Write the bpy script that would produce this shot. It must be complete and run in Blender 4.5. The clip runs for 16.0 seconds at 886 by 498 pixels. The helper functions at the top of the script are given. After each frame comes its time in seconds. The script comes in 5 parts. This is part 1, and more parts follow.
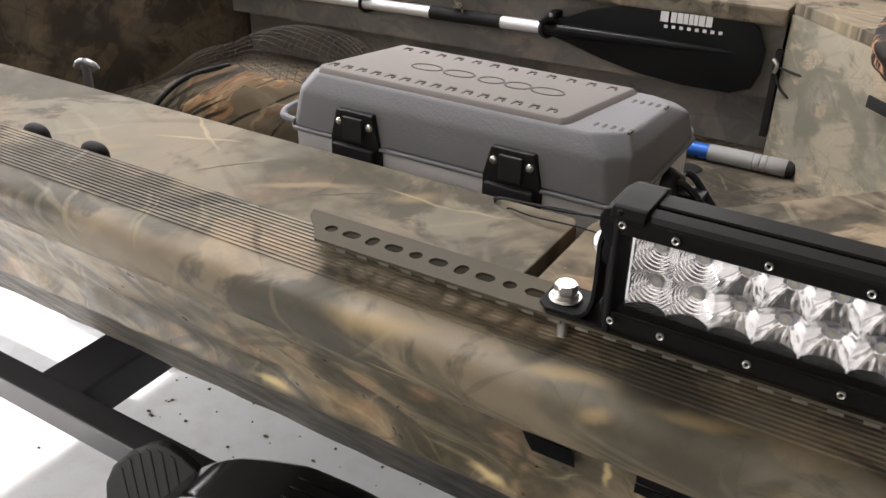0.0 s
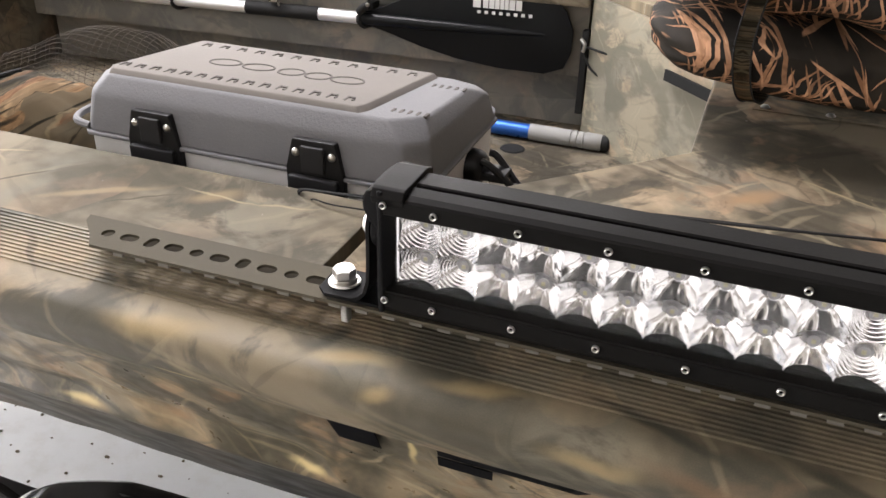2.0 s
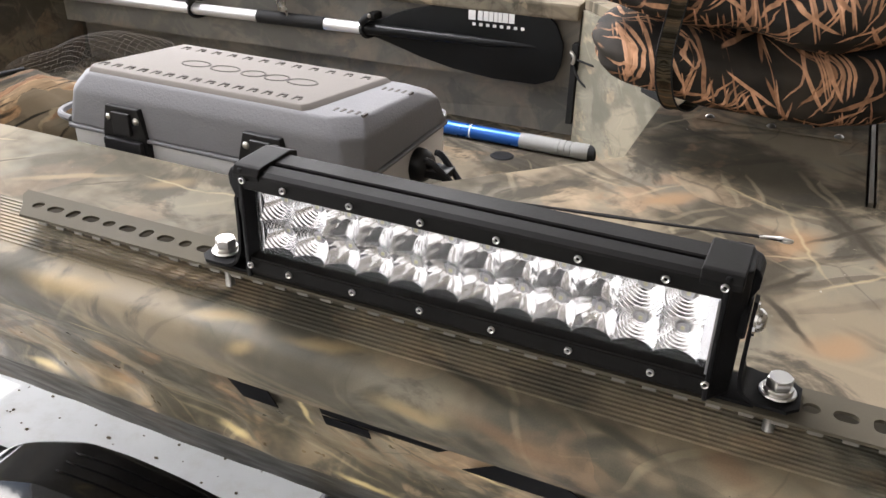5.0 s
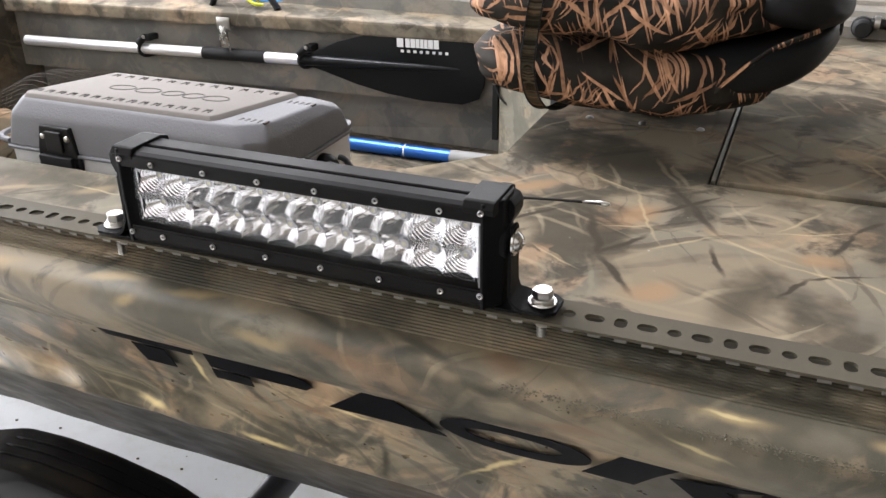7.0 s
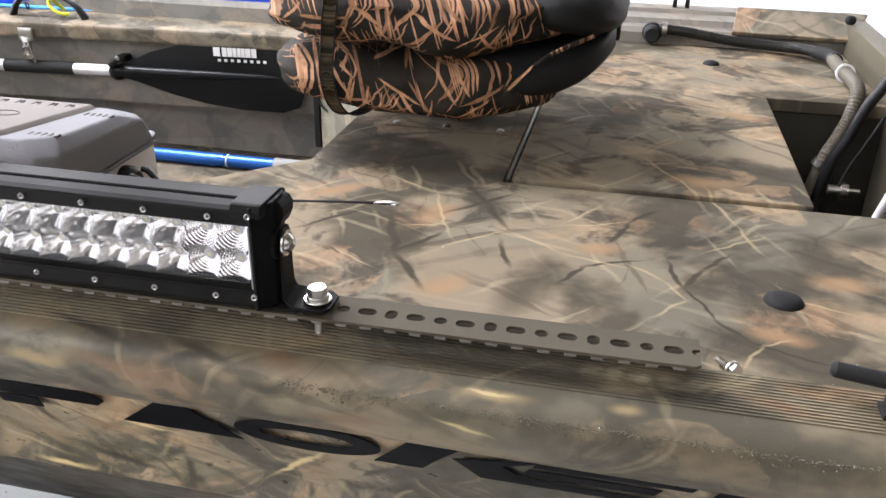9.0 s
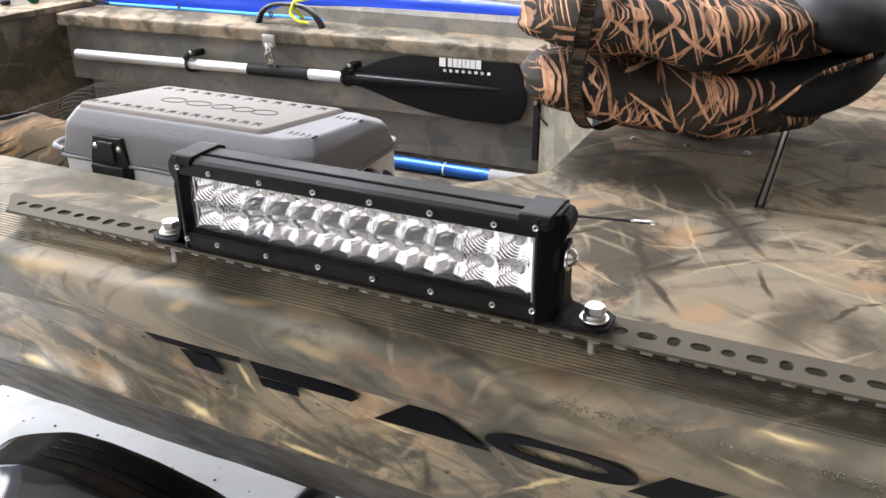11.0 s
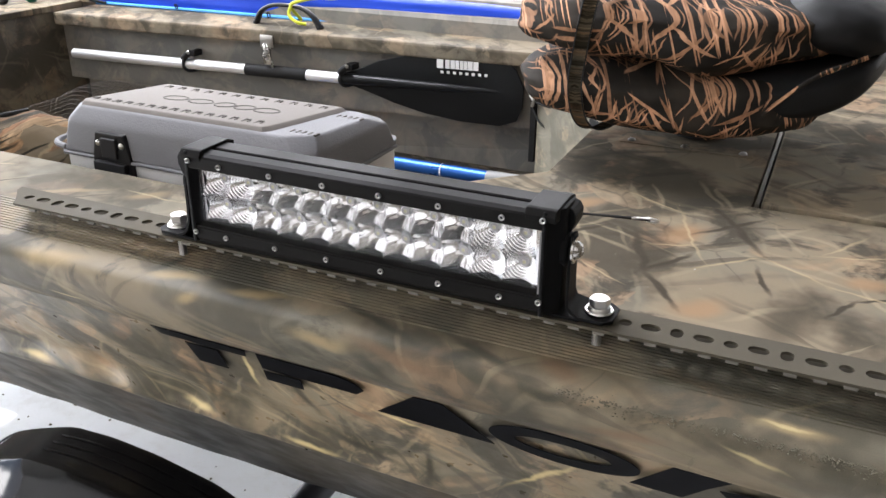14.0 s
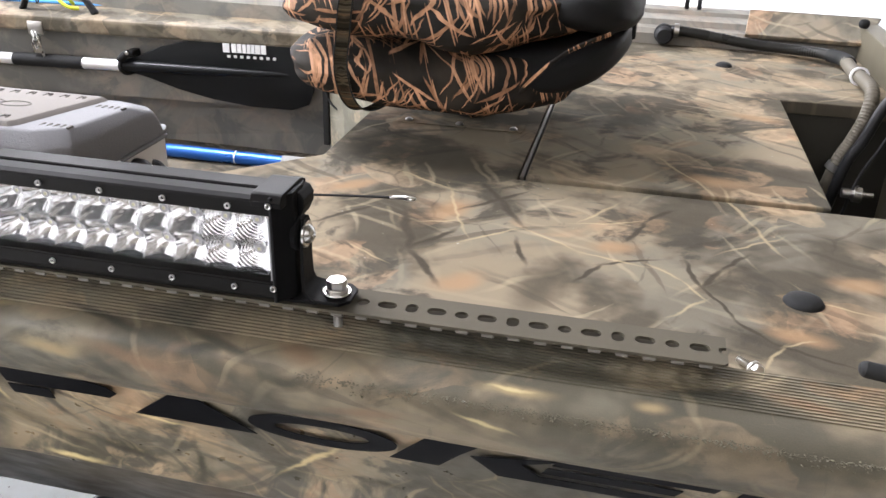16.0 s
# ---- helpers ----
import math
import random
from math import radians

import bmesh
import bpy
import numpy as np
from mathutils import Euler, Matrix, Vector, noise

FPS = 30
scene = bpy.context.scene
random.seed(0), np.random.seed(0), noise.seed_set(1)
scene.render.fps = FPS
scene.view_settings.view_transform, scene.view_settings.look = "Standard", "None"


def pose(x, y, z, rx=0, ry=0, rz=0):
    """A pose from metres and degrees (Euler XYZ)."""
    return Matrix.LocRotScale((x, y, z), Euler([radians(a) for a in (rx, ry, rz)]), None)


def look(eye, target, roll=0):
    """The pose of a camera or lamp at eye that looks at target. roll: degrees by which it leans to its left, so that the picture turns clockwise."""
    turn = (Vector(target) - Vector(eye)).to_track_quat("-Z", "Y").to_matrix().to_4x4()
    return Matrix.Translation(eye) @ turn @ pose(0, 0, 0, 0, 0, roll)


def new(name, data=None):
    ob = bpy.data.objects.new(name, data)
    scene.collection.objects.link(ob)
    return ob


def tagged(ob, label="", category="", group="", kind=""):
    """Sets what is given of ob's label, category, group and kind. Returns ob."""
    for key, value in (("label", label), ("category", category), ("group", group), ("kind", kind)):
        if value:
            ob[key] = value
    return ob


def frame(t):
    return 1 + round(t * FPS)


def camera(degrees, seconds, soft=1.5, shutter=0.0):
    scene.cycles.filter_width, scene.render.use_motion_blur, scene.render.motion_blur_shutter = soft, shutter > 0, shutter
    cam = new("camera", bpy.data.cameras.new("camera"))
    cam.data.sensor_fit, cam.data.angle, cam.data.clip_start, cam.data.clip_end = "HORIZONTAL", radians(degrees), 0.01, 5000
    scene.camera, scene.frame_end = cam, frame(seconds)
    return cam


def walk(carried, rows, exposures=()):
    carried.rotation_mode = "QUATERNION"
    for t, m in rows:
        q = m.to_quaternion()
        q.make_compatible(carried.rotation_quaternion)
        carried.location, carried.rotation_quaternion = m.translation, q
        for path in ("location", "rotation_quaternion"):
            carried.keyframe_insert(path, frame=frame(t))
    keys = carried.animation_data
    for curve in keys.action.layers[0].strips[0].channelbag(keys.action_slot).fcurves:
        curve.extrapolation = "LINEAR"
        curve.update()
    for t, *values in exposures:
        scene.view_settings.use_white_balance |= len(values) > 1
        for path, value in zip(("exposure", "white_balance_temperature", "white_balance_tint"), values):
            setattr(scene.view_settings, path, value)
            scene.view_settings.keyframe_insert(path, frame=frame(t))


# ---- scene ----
cam = camera(54.8, 16.0)
PATH = [
    (0, (0.041, -0.033, 1.262), (-0.856, 1.459, 0.277), 0.8),
    (0.5, (0.043, -0.03, 1.26), (-0.759, 1.512, 0.27), 1.1),
    (1, (0.079, -0.024, 1.264), (-0.591, 1.58, 0.276), 1.2),
    (1.5, (0.093, -0.019, 1.259), (-0.522, 1.605, 0.267), 0.9),
    (2, (0.09, -0.015, 1.261), (-0.513, 1.613, 0.266), 1.3),
    (2.5, (0.089, -0.002, 1.264), (-0.476, 1.64, 0.271), 1.9),
    (3, (0.102, 0.008, 1.26), (-0.415, 1.662, 0.261), 2.0),
    (3.2, (0.104, 0.011, 1.261), (-0.403, 1.666, 0.258), 2.2),
    (5.3, (0.265, -0.049, 1.275), (-0.474, 1.546, 0.321), 0.8),
    (5.5, (0.29, -0.061, 1.272), (-0.459, 1.536, 0.33), 0.4),
    (6, (0.342, -0.094, 1.264), (-0.402, 1.512, 0.333), -0.7),
    (6.5, (0.361, -0.11, 1.271), (-0.374, 1.514, 0.364), -0.9),
    (7, (0.383, -0.111, 1.276), (-0.315, 1.539, 0.388), -0.7),
    (7.5, (0.393, -0.118, 1.28), (-0.246, 1.564, 0.408), -0.3),
    (8, (0.417, -0.128, 1.285), (-0.112, 1.589, 0.406), 0.3),
    (8.5, (0.449, -0.124, 1.282), (0.029, 1.622, 0.401), 0.5),
    (9, (0.445, -0.118, 1.282), (0.07, 1.642, 0.41), 1.1),
    (9.5, (0.438, -0.116, 1.28), (0.005, 1.633, 0.412), 1.0),
    (10, (0.371, -0.114, 1.266), (-0.328, 1.551, 0.405), -0.4),
    (10.2, (0.373, -0.123, 1.27), (-0.38, 1.523, 0.419), -0.9),
    (12.5, (0.365, -0.119, 1.275), (-0.414, 1.526, 0.445), 0.1),
    (13, (0.369, -0.124, 1.277), (-0.412, 1.521, 0.451), 0.3),
    (13.5, (0.35, -0.127, 1.274), (-0.46, 1.503, 0.447), 0.8),
    (14, (0.366, -0.138, 1.27), (-0.39, 1.514, 0.434), 0.3),
    (14.5, (0.418, -0.134, 1.271), (-0.091, 1.597, 0.409), 1.0),
    (15, (0.458, -0.111, 1.271), (0.094, 1.653, 0.401), 1.3),
    (15.5, (0.447, -0.113, 1.274), (0.105, 1.659, 0.41), 1.8),
    (16, (0.43, -0.116, 1.272), (0.051, 1.646, 0.405), 1.8),
]
walk(cam, [(t, look(eye, target, roll)) for t, eye, target, roll in PATH],
     [(0, 0.74, 6680, 13.3), (1, 0.91, 6680, 13.6), (1.5, 1.13, 6680, 13.8), (2.5, 1.2, 6680, 14.0), (3, 1.4, 6680, 14.3), (5.5, 1.38, 6430, 12.2), (6.5, 1.34, 6355, 12.1), (9, 1.56, 6230, 13.8), (10, 1.62, 6230, 13.2), (12.5, 1.43, 6230, 11.6), (14, 1.36, 6230, 12.0), (14.5, 1.15, 6230, 12.3), (15, 1.35, 6230, 12.6), (16, 1.68, 6230, 13.3)])

# ---- world and light ----
world = bpy.data.worlds.new("sky")
scene.world = world
world.use_nodes = True
_n = world.node_tree.nodes
_sky = _n.new("ShaderNodeTexSky")
_sky.sky_type = "NISHITA"
_sky.sun_disc = False
_sky.sun_elevation = radians(36.5)
_sky.sun_rotation = radians(-127)
world.node_tree.links.new(_sky.outputs[0], _n["Background"].inputs[0])
_n["Background"].inputs[1].default_value = 0.09


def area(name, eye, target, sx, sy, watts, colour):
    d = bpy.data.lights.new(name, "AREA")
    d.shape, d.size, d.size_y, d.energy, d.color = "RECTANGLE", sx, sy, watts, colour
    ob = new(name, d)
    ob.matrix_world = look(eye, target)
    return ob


sun = bpy.data.lights.new("sun", "SUN")
sun.energy, sun.angle, sun.color = 5.0, radians(0.5), (1.0, 0.95, 0.87)
new("sun", sun).matrix_world = look((-8, -6, 7.4), (0, 0, 0))
# added area lamp for light from the far side; the opening was built around it
area("far_daylight_fill", (-2.0, 4.25, 3.0), (-0.3, 0.6, 0.9), 2.6, 1.4, 60, (0.98, 0.98, 1.0))
# made-up overhead lamp that brightens the decks from above
area("overhead_fill", (-2.0, 1.2, 4.04), (-1.2, 0.9, 0.9), 2.1, 1.1, 150, (0.99, 0.98, 1.0))
area("door_daylight", (-3.3, 1.7, 1.15), (0, 0.9, 0.8), 3.2, 1.7, 66, (0.96, 0.98, 1.0))
# added fill lamp, kept low so that it brightens only the hull side
area("hull_side_fill", (-3.3, -0.95, 0.62), (-0.6, 0.4, 0.7), 1.8, 1.1, 42, (1.0, 0.97, 0.93))


# ---- materials ----
class Nodes:
    def __init__(self, name, rough=0.5, metal=0.0, colour=None):
        self.mat = bpy.data.materials.new(name)
        self.mat.use_nodes = True
        self.t = self.mat.node_tree
        self.b = self.t.nodes["Principled BSDF"]
        self.b.inputs["Roughness"].default_value = rough
        self.b.inputs["Metallic"].default_value = metal
        if not metal:
            self.b.inputs["Specular IOR Level"].default_value = 0.28
        if colour:
            self.b.inputs["Base Color"].default_value = (*colour, 1)

    def add(self, kind, operation="", use_clamp=False, interpolation_type="", data_type="", vector_type="", voronoi_dimensions="", feature=""):
        n = self.t.nodes.new("ShaderNode" + kind)
        if operation:
            n.operation = operation
        if use_clamp:
            n.use_clamp = True
        if interpolation_type:
            n.interpolation_type = interpolation_type
        if data_type:
            n.data_type = data_type
        if vector_type:
            n.vector_type = vector_type
        if voronoi_dimensions:
            n.voronoi_dimensions = voronoi_dimensions
        if feature:
            n.feature = feature
        return n

    def link(self, a, b):
        self.t.links.new(a, b)

    def coords(self):
        return self.add("TexCoord").outputs["Object"]

    def math(self, op, a, b=None, clamp=False):
        n = self.add("Math", operation=op, use_clamp=clamp)
        for i, v in enumerate((a, b)):
            if v is None:
                continue
            if isinstance(v, (int, float)):
                n.inputs[i].default_value = v
            else:
                self.link(v, n.inputs[i])
        return n.outputs[0]

    def noise(self, vec, scale, detail=3.0, rough=0.55, distort=0.0):
        n = self.add("TexNoise")
        n.inputs["Scale"].default_value = scale
        n.inputs["Detail"].default_value = detail
        n.inputs["Roughness"].default_value = rough
        n.inputs["Distortion"].default_value = distort
        self.link(vec, n.inputs["Vector"])
        return n

    def span(self, value, lo, hi, to_lo=0.0, to_hi=1.0, smooth=True):
        n = self.add("MapRange", interpolation_type="SMOOTHSTEP" if smooth else "LINEAR")
        n.inputs["From Min"].default_value = lo
        n.inputs["From Max"].default_value = hi
        n.inputs["To Min"].default_value = to_lo
        n.inputs["To Max"].default_value = to_hi
        self.link(value, n.inputs["Value"])
        return n.outputs[0]

    def mix(self, fac, a, b):
        n = self.add("Mix", data_type="RGBA")
        for sock, v in ((n.inputs[0], fac), (n.inputs[6], a), (n.inputs[7], b)):
            if isinstance(v, (int, float)):
                sock.default_value = v
            elif isinstance(v, tuple):
                sock.default_value = (*v, 1)
            else:
                self.link(v, sock)
        return n.outputs[2]

    def plane(self, axes):
        """Flat coordinates (u, v, 0) in metres: two of the object's own, or the sheet's run and girth."""
        if axes == "uv":
            return self.add("TexCoord").outputs["UV"]
        s = self.add("SeparateXYZ")
        self.link(self.coords(), s.inputs[0])
        c = self.add("CombineXYZ")
        if axes == "seat":
            self.link(self.math("ADD", s.outputs[0], self.math("MULTIPLY", s.outputs[1], 0.5)), c.inputs[0])
            self.link(self.math("SUBTRACT", s.outputs[2], self.math("MULTIPLY", s.outputs[1], 0.7)), c.inputs[1])
        else:
            for i, a in enumerate(axes):
                self.link(s.outputs["xyz".index(a)], c.inputs[i])
        return c.outputs[0]

    def bent(self, vec, scale, amount):
        """Coordinates bent by a soft noise."""
        n = self.noise(vec, scale, 2.0)
        m = self.add("VectorMath", operation="MULTIPLY_ADD")
        self.link(n.outputs["Color"], m.inputs[0])
        m.inputs[1].default_value = (amount, amount, amount)
        self.link(vec, m.inputs[2])
        return m.outputs[0]

    def strokes(self, vec, angle, length, width, share, edge=0.6, shift=0.0, radius=0.42):
        """Spindle-shaped marks that lie along one direction: (mask, random value of each mark)."""
        mp = self.add("Mapping", vector_type="TEXTURE")
        mp.inputs["Rotation"].default_value = (0, 0, radians(angle))
        mp.inputs["Scale"].default_value = (length, width, 1)
        mp.inputs["Location"].default_value = (shift, shift * 0.7, 0)
        self.link(vec, mp.inputs["Vector"])
        v = self.add("TexVoronoi", voronoi_dimensions="2D", feature="F1")
        v.inputs["Scale"].default_value = 1.0
        self.link(mp.outputs[0], v.inputs["Vector"])
        s = self.add("SeparateColor")
        self.link(v.outputs["Color"], s.inputs[0])
        inside = self.span(v.outputs["Distance"], radius * edge, radius, 1.0, 0.0)
        on = self.math("GREATER_THAN", s.outputs[0], 1.0 - share)
        return self.math("MULTIPLY", inside, on), s.outputs[1]

    def painted(self, vec, rows, soft, power):
        """Brushed spindle marks from rows of (u0, v0, u1, v1, half width)."""
        total = None
        for u0, v0, u1, v1, r in rows:
            run = math.hypot(u1 - u0, v1 - v0)
            mp = self.add("Mapping", vector_type="TEXTURE")
            mp.inputs["Location"].default_value = ((u0 + u1) / 2, (v0 + v1) / 2, 0)
            mp.inputs["Rotation"].default_value = (0, 0, math.atan2(v1 - v0, u1 - u0))
            mp.inputs["Scale"].default_value = (run * 0.58 + r, r * 1.15, 1)
            self.link(vec, mp.inputs["Vector"])
            far = self.add("VectorMath", operation="LENGTH")
            self.link(mp.outputs[0], far.inputs[0])
            f = self.span(far.outputs["Value"], 1 - soft, 1 + 0.4 * soft, power, 0.0)
            total = f if total is None else self.math("MAXIMUM", total, f)
        return total

    def bump(self, height, strength, distance=0.002):
        n = self.add("Bump")
        n.inputs["Strength"].default_value = strength
        n.inputs["Distance"].default_value = distance
        self.link(height, n.inputs["Height"])
        self.link(n.outputs[0], self.b.inputs["Normal"])

    def colour(self, sock):
        self.link(sock, self.b.inputs["Base Color"])

    def rough(self, sock):
        self.link(sock, self.b.inputs["Roughness"])


def camo(name, axes, gain=1.0, rough=0.42, worn=0.0, twigs=1.0, leaves=1.0, gloss=0.28, faded=0.0, stretch=(1.0, 1.0), contrast=1.0, needles=1.0, marks=(), fade_tint=(0.108, 0.106, 0.082)):
    """Printed woodland camouflage on painted aluminium: leaf blotches, twigs and bare branches."""
    m = Nodes(name, rough)
    m.b.inputs["Specular IOR Level"].default_value = gloss
    flat = m.plane(axes)
    sheet = m.bent(m.bent(flat, 14.0, 0.022), 55.0, 0.006)
    centred = m.add("VectorMath", operation="SUBTRACT")
    m.link(sheet, centred.inputs[0])
    centred.inputs[1].default_value = (0.014, 0.014, 0)
    sheet = centred.outputs[0]
    if stretch != (1.0, 1.0):
        wide_map = m.add("Mapping", vector_type="TEXTURE")
        wide_map.inputs["Scale"].default_value = (stretch[0], stretch[1], 1)
        m.link(flat, wide_map.inputs["Vector"])
        flat = wide_map.outputs[0]
    soft = m.bent(flat, 7.0, 0.06)
    fine = m.bent(m.bent(flat, 6.0, 0.05), 20.0, 0.016)
    leaf = m.bent(m.bent(flat, 9.0, 0.04), 30.0, 0.022)
    g = lambda c: tuple(v * gain for v in c)  # noqa: E731
    big = m.noise(flat, 4.5, 5.0).outputs[0]
    col = m.mix(m.span(big, 0.45, 0.55), g((0.068, 0.061, 0.048)), g((0.222, 0.187, 0.138)))
    grey = m.noise(soft, 7.0, 4.0).outputs[0]
    col = m.mix(m.math("MULTIPLY", m.span(grey, 0.5, 0.62), 0.65), col, g((0.185, 0.172, 0.14)))
    for angle, long, wide, share, shift, tint, power in (
        (15, 0.2, 0.1, 0.42, 0.0, (0.34, 0.238, 0.15), 0.78),
        (-40, 0.15, 0.08, 0.4, 0.31, (0.38, 0.292, 0.2), 0.8),
        (70, 0.14, 0.07, 0.3, 0.77, (0.3, 0.196, 0.128), 0.75),
    ):
        f, r = m.strokes(leaf, angle, long, wide, share, 0.92, shift, 0.42)
        shade = m.noise(leaf, 11.0, 6.0, 0.6).outputs[0]
        f = m.math("MULTIPLY", f, m.span(shade, 0.43, 0.54, 0.0, power * leaves))
        vein = m.noise(leaf, 45.0, 3.0).outputs[0]
        tint = m.mix(m.span(vein, 0.35, 0.65), g(tuple(v * 0.72 for v in tint)), g(tuple(v * 1.12 for v in tint)))
        col = m.mix(f, col, tint)
    dark = m.noise(soft, 6.5, 6.0, 0.62, 0.6).outputs[0]
    col = m.mix(m.math("MULTIPLY", m.span(dark, 0.54, 0.61), 0.85), col, g((0.048, 0.046, 0.04)))
    # forked branches: broken lines between cells, dark and pale
    for scale, wide, shift, lo, tint, power in ((6.0, 0.03, 3.1, 0.52, (0.034, 0.031, 0.026), 0.85), (11.0, 0.024, 7.7, 0.53, (0.05, 0.045, 0.034), 0.7), (8.5, 0.016, 1.3, 0.58, (0.42, 0.34, 0.21), 0.3), (14.0, 0.014, 5.9, 0.59, (0.42, 0.34, 0.21), 0.22)):
        mp = m.add("Mapping")
        mp.inputs["Location"].default_value = (shift, shift * 1.7, 0)
        m.link(fine, mp.inputs["Vector"])
        v = m.add("TexVoronoi", voronoi_dimensions="2D", feature="DISTANCE_TO_EDGE")
        v.inputs["Scale"].default_value = scale
        m.link(mp.outputs[0], v.inputs["Vector"])
        patch = m.noise(mp.outputs[0], scale * 0.75, 3.0).outputs[0]
        reach = m.span(patch, lo, lo + 0.16)
        line = m.math("LESS_THAN", v.outputs["Distance"], m.math("MULTIPLY", reach, wide))
        edge = m.math("MULTIPLY", m.span(v.outputs["Distance"], 0.0, wide * 1.1, 1.0, 0.0), reach)
        f = m.math("MULTIPLY", m.math("ADD", m.math("MULTIPLY", line, 0.45), m.math("MULTIPLY", edge, 0.55)), power * twigs)
        col = m.mix(f, col, g(tint))
    for angle, long, wide, share, shift in ((32, 0.26, 0.02, 0.22, 0.1), (-30, 0.2, 0.016, 0.22, 0.5)):
        f, r = m.strokes(fine, angle, long, wide, share, 0.4, shift)
        col = m.mix(m.math("MULTIPLY", f, m.span(r, 0.0, 1.0, 0.3 * twigs, 0.8 * twigs)), col, g((0.036, 0.033, 0.027)))
    for angle, long, wide, share, shift in ((-18, 0.17, 0.012, 0.14, 0.2), (52, 0.14, 0.011, 0.12, 0.6), (112, 0.12, 0.01, 0.1, 0.4)):
        f, r = m.strokes(fine, angle, long, wide, share, 0.3, shift)
        col = m.mix(m.math("MULTIPLY", f, m.span(r, 0.0, 1.0, 0.1 * twigs, 0.45 * twigs)), col, g((0.46, 0.4, 0.28)))
    # clusters of short dark needles
    clump = m.span(m.noise(flat, 5.5, 2.0).outputs[0], 0.53, 0.62)
    for angle, long, wide, share, shift in ((20, 0.075, 0.0075, 0.3, 0.8), (58, 0.07, 0.007, 0.28, 0.15), (-22, 0.08, 0.0075, 0.26, 0.35), (100, 0.065, 0.007, 0.2, 0.9)) if needles else ():
        f, r = m.strokes(soft, angle, long, wide, share, 0.55, shift)
        col = m.mix(m.math("MULTIPLY", m.math("MULTIPLY", f, clump), 0.8 * twigs * needles), col, g((0.04, 0.037, 0.03)))
    for tint, power, soft_edge, rows in marks:
        col = m.mix(m.painted(sheet, rows, soft_edge, power), col, g(tint))
    grain = m.noise(flat, 900.0, 2.0).outputs[0]
    col = m.mix(0.2, col, m.mix(grain, (0.02, 0.018, 0.014), g((0.24, 0.2, 0.14))))
    if contrast != 1.0:
        curve = m.add("Gamma")
        m.link(col, curve.inputs["Color"])
        curve.inputs["Gamma"].default_value = contrast
        lift = m.add("VectorMath", operation="SCALE")
        m.link(curve.outputs[0], lift.inputs[0])
        lift.inputs["Scale"].default_value = 0.15 ** (1.0 - contrast)
        col = lift.outputs[0]
    if faded:
        col = m.mix(faded, col, g(fade_tint))
    if worn:
        spots = m.noise(flat, 160.0, 2.0).outputs[0]
        col = m.mix(m.span(spots, 0.74, 0.78, 0, worn), col, (0.5, 0.47, 0.42))
    m.colour(col)
    wear = m.noise(flat, 30.0, 4.0).outputs[0]
    m.rough(m.span(wear, 0.3, 0.7, rough - 0.07, rough + 0.12))
    m.bump(m.noise(flat, 350.0, 3.0).outputs[0], 0.12, 0.001)
    return m.mat


def reeds(name, dark=(0.015, 0.0135, 0.012), rough=0.5):
    """Marsh-grass print on coated cloth: tan and orange blades on a near-black ground."""
    m = Nodes(name, rough)
    m.b.inputs["Specular IOR Level"].default_value = 0.04
    flat = m.bent(m.plane("seat"), 7.0, 0.014)
    n = m.noise(flat, 14.0, 3.0).outputs[0]
    col = m.mix(m.span(n, 0.4, 0.75), dark, (0.035, 0.029, 0.023))
    for angle, long, wide, share, shift, power in (
        (62, 0.085, 0.0068, 0.24, 0.0, 0.5), (98, 0.09, 0.0075, 0.22, 0.2, 0.7), (34, 0.09, 0.0075, 0.24, 0.43, 0.9),
        (78, 0.08, 0.0065, 0.28, 0.7, 0.9), (124, 0.085, 0.007, 0.22, 0.9, 0.9), (14, 0.09, 0.007, 0.16, 0.55, 0.9),
        (50, 0.07, 0.0036, 0.36, 0.15, 0.9), (108, 0.07, 0.0034, 0.36, 0.65, 0.9), (152, 0.09, 0.0062, 0.16, 0.35, 0.9),
    ):
        f, r = m.strokes(flat, angle, long, wide, share * 0.52, 0.8, shift, 0.38)
        f = m.math("MULTIPLY", f, m.span(m.noise(flat, 11.0, 1.0).outputs[0], 0.24, 0.36))
        blade = m.mix(r, (0.24, 0.125, 0.068), (0.6, 0.33, 0.195))
        streak = m.noise(flat, 120.0, 2.0).outputs[0]
        blade = m.mix(m.span(streak, 0.35, 0.7, 0.0, 0.5), blade, (0.1, 0.06, 0.035))
        col = m.mix(m.math("MULTIPLY", f, power), col, blade)
    m.colour(col)
    m.bump(m.noise(m.coords(), 700.0, 2.0).outputs[0], 0.15, 0.0008)
    return m.mat


def plain(name, colour, rough, metal=0.0, grain=250.0, vary=0.25, bump=0.1, second=None, gloss=None):
    """A material with fine grain and slow unevenness."""
    m = Nodes(name, rough, metal)
    co = m.coords()
    a = m.noise(co, grain, 3.0).outputs[0]
    b = m.noise(co, 7.0, 4.0).outputs[0]
    lo = tuple(c * (1 - vary) for c in colour)
    col = m.mix(m.span(b, 0.3, 0.7), lo, second or colour)
    col = m.mix(m.math("MULTIPLY", a, vary), col, tuple(c * 0.5 for c in colour))
    m.colour(col)
    m.rough(m.span(b, 0.3, 0.7, max(rough - 0.06, 0.02), rough + 0.08))
    if gloss is not None:
        m.b.inputs["Specular IOR Level"].default_value = gloss
    elif max(colour) < 0.03:
        m.b.inputs["Specular IOR Level"].default_value = 0.16
    if bump:
        m.bump(a, bump, 0.0008)
    return m.mat


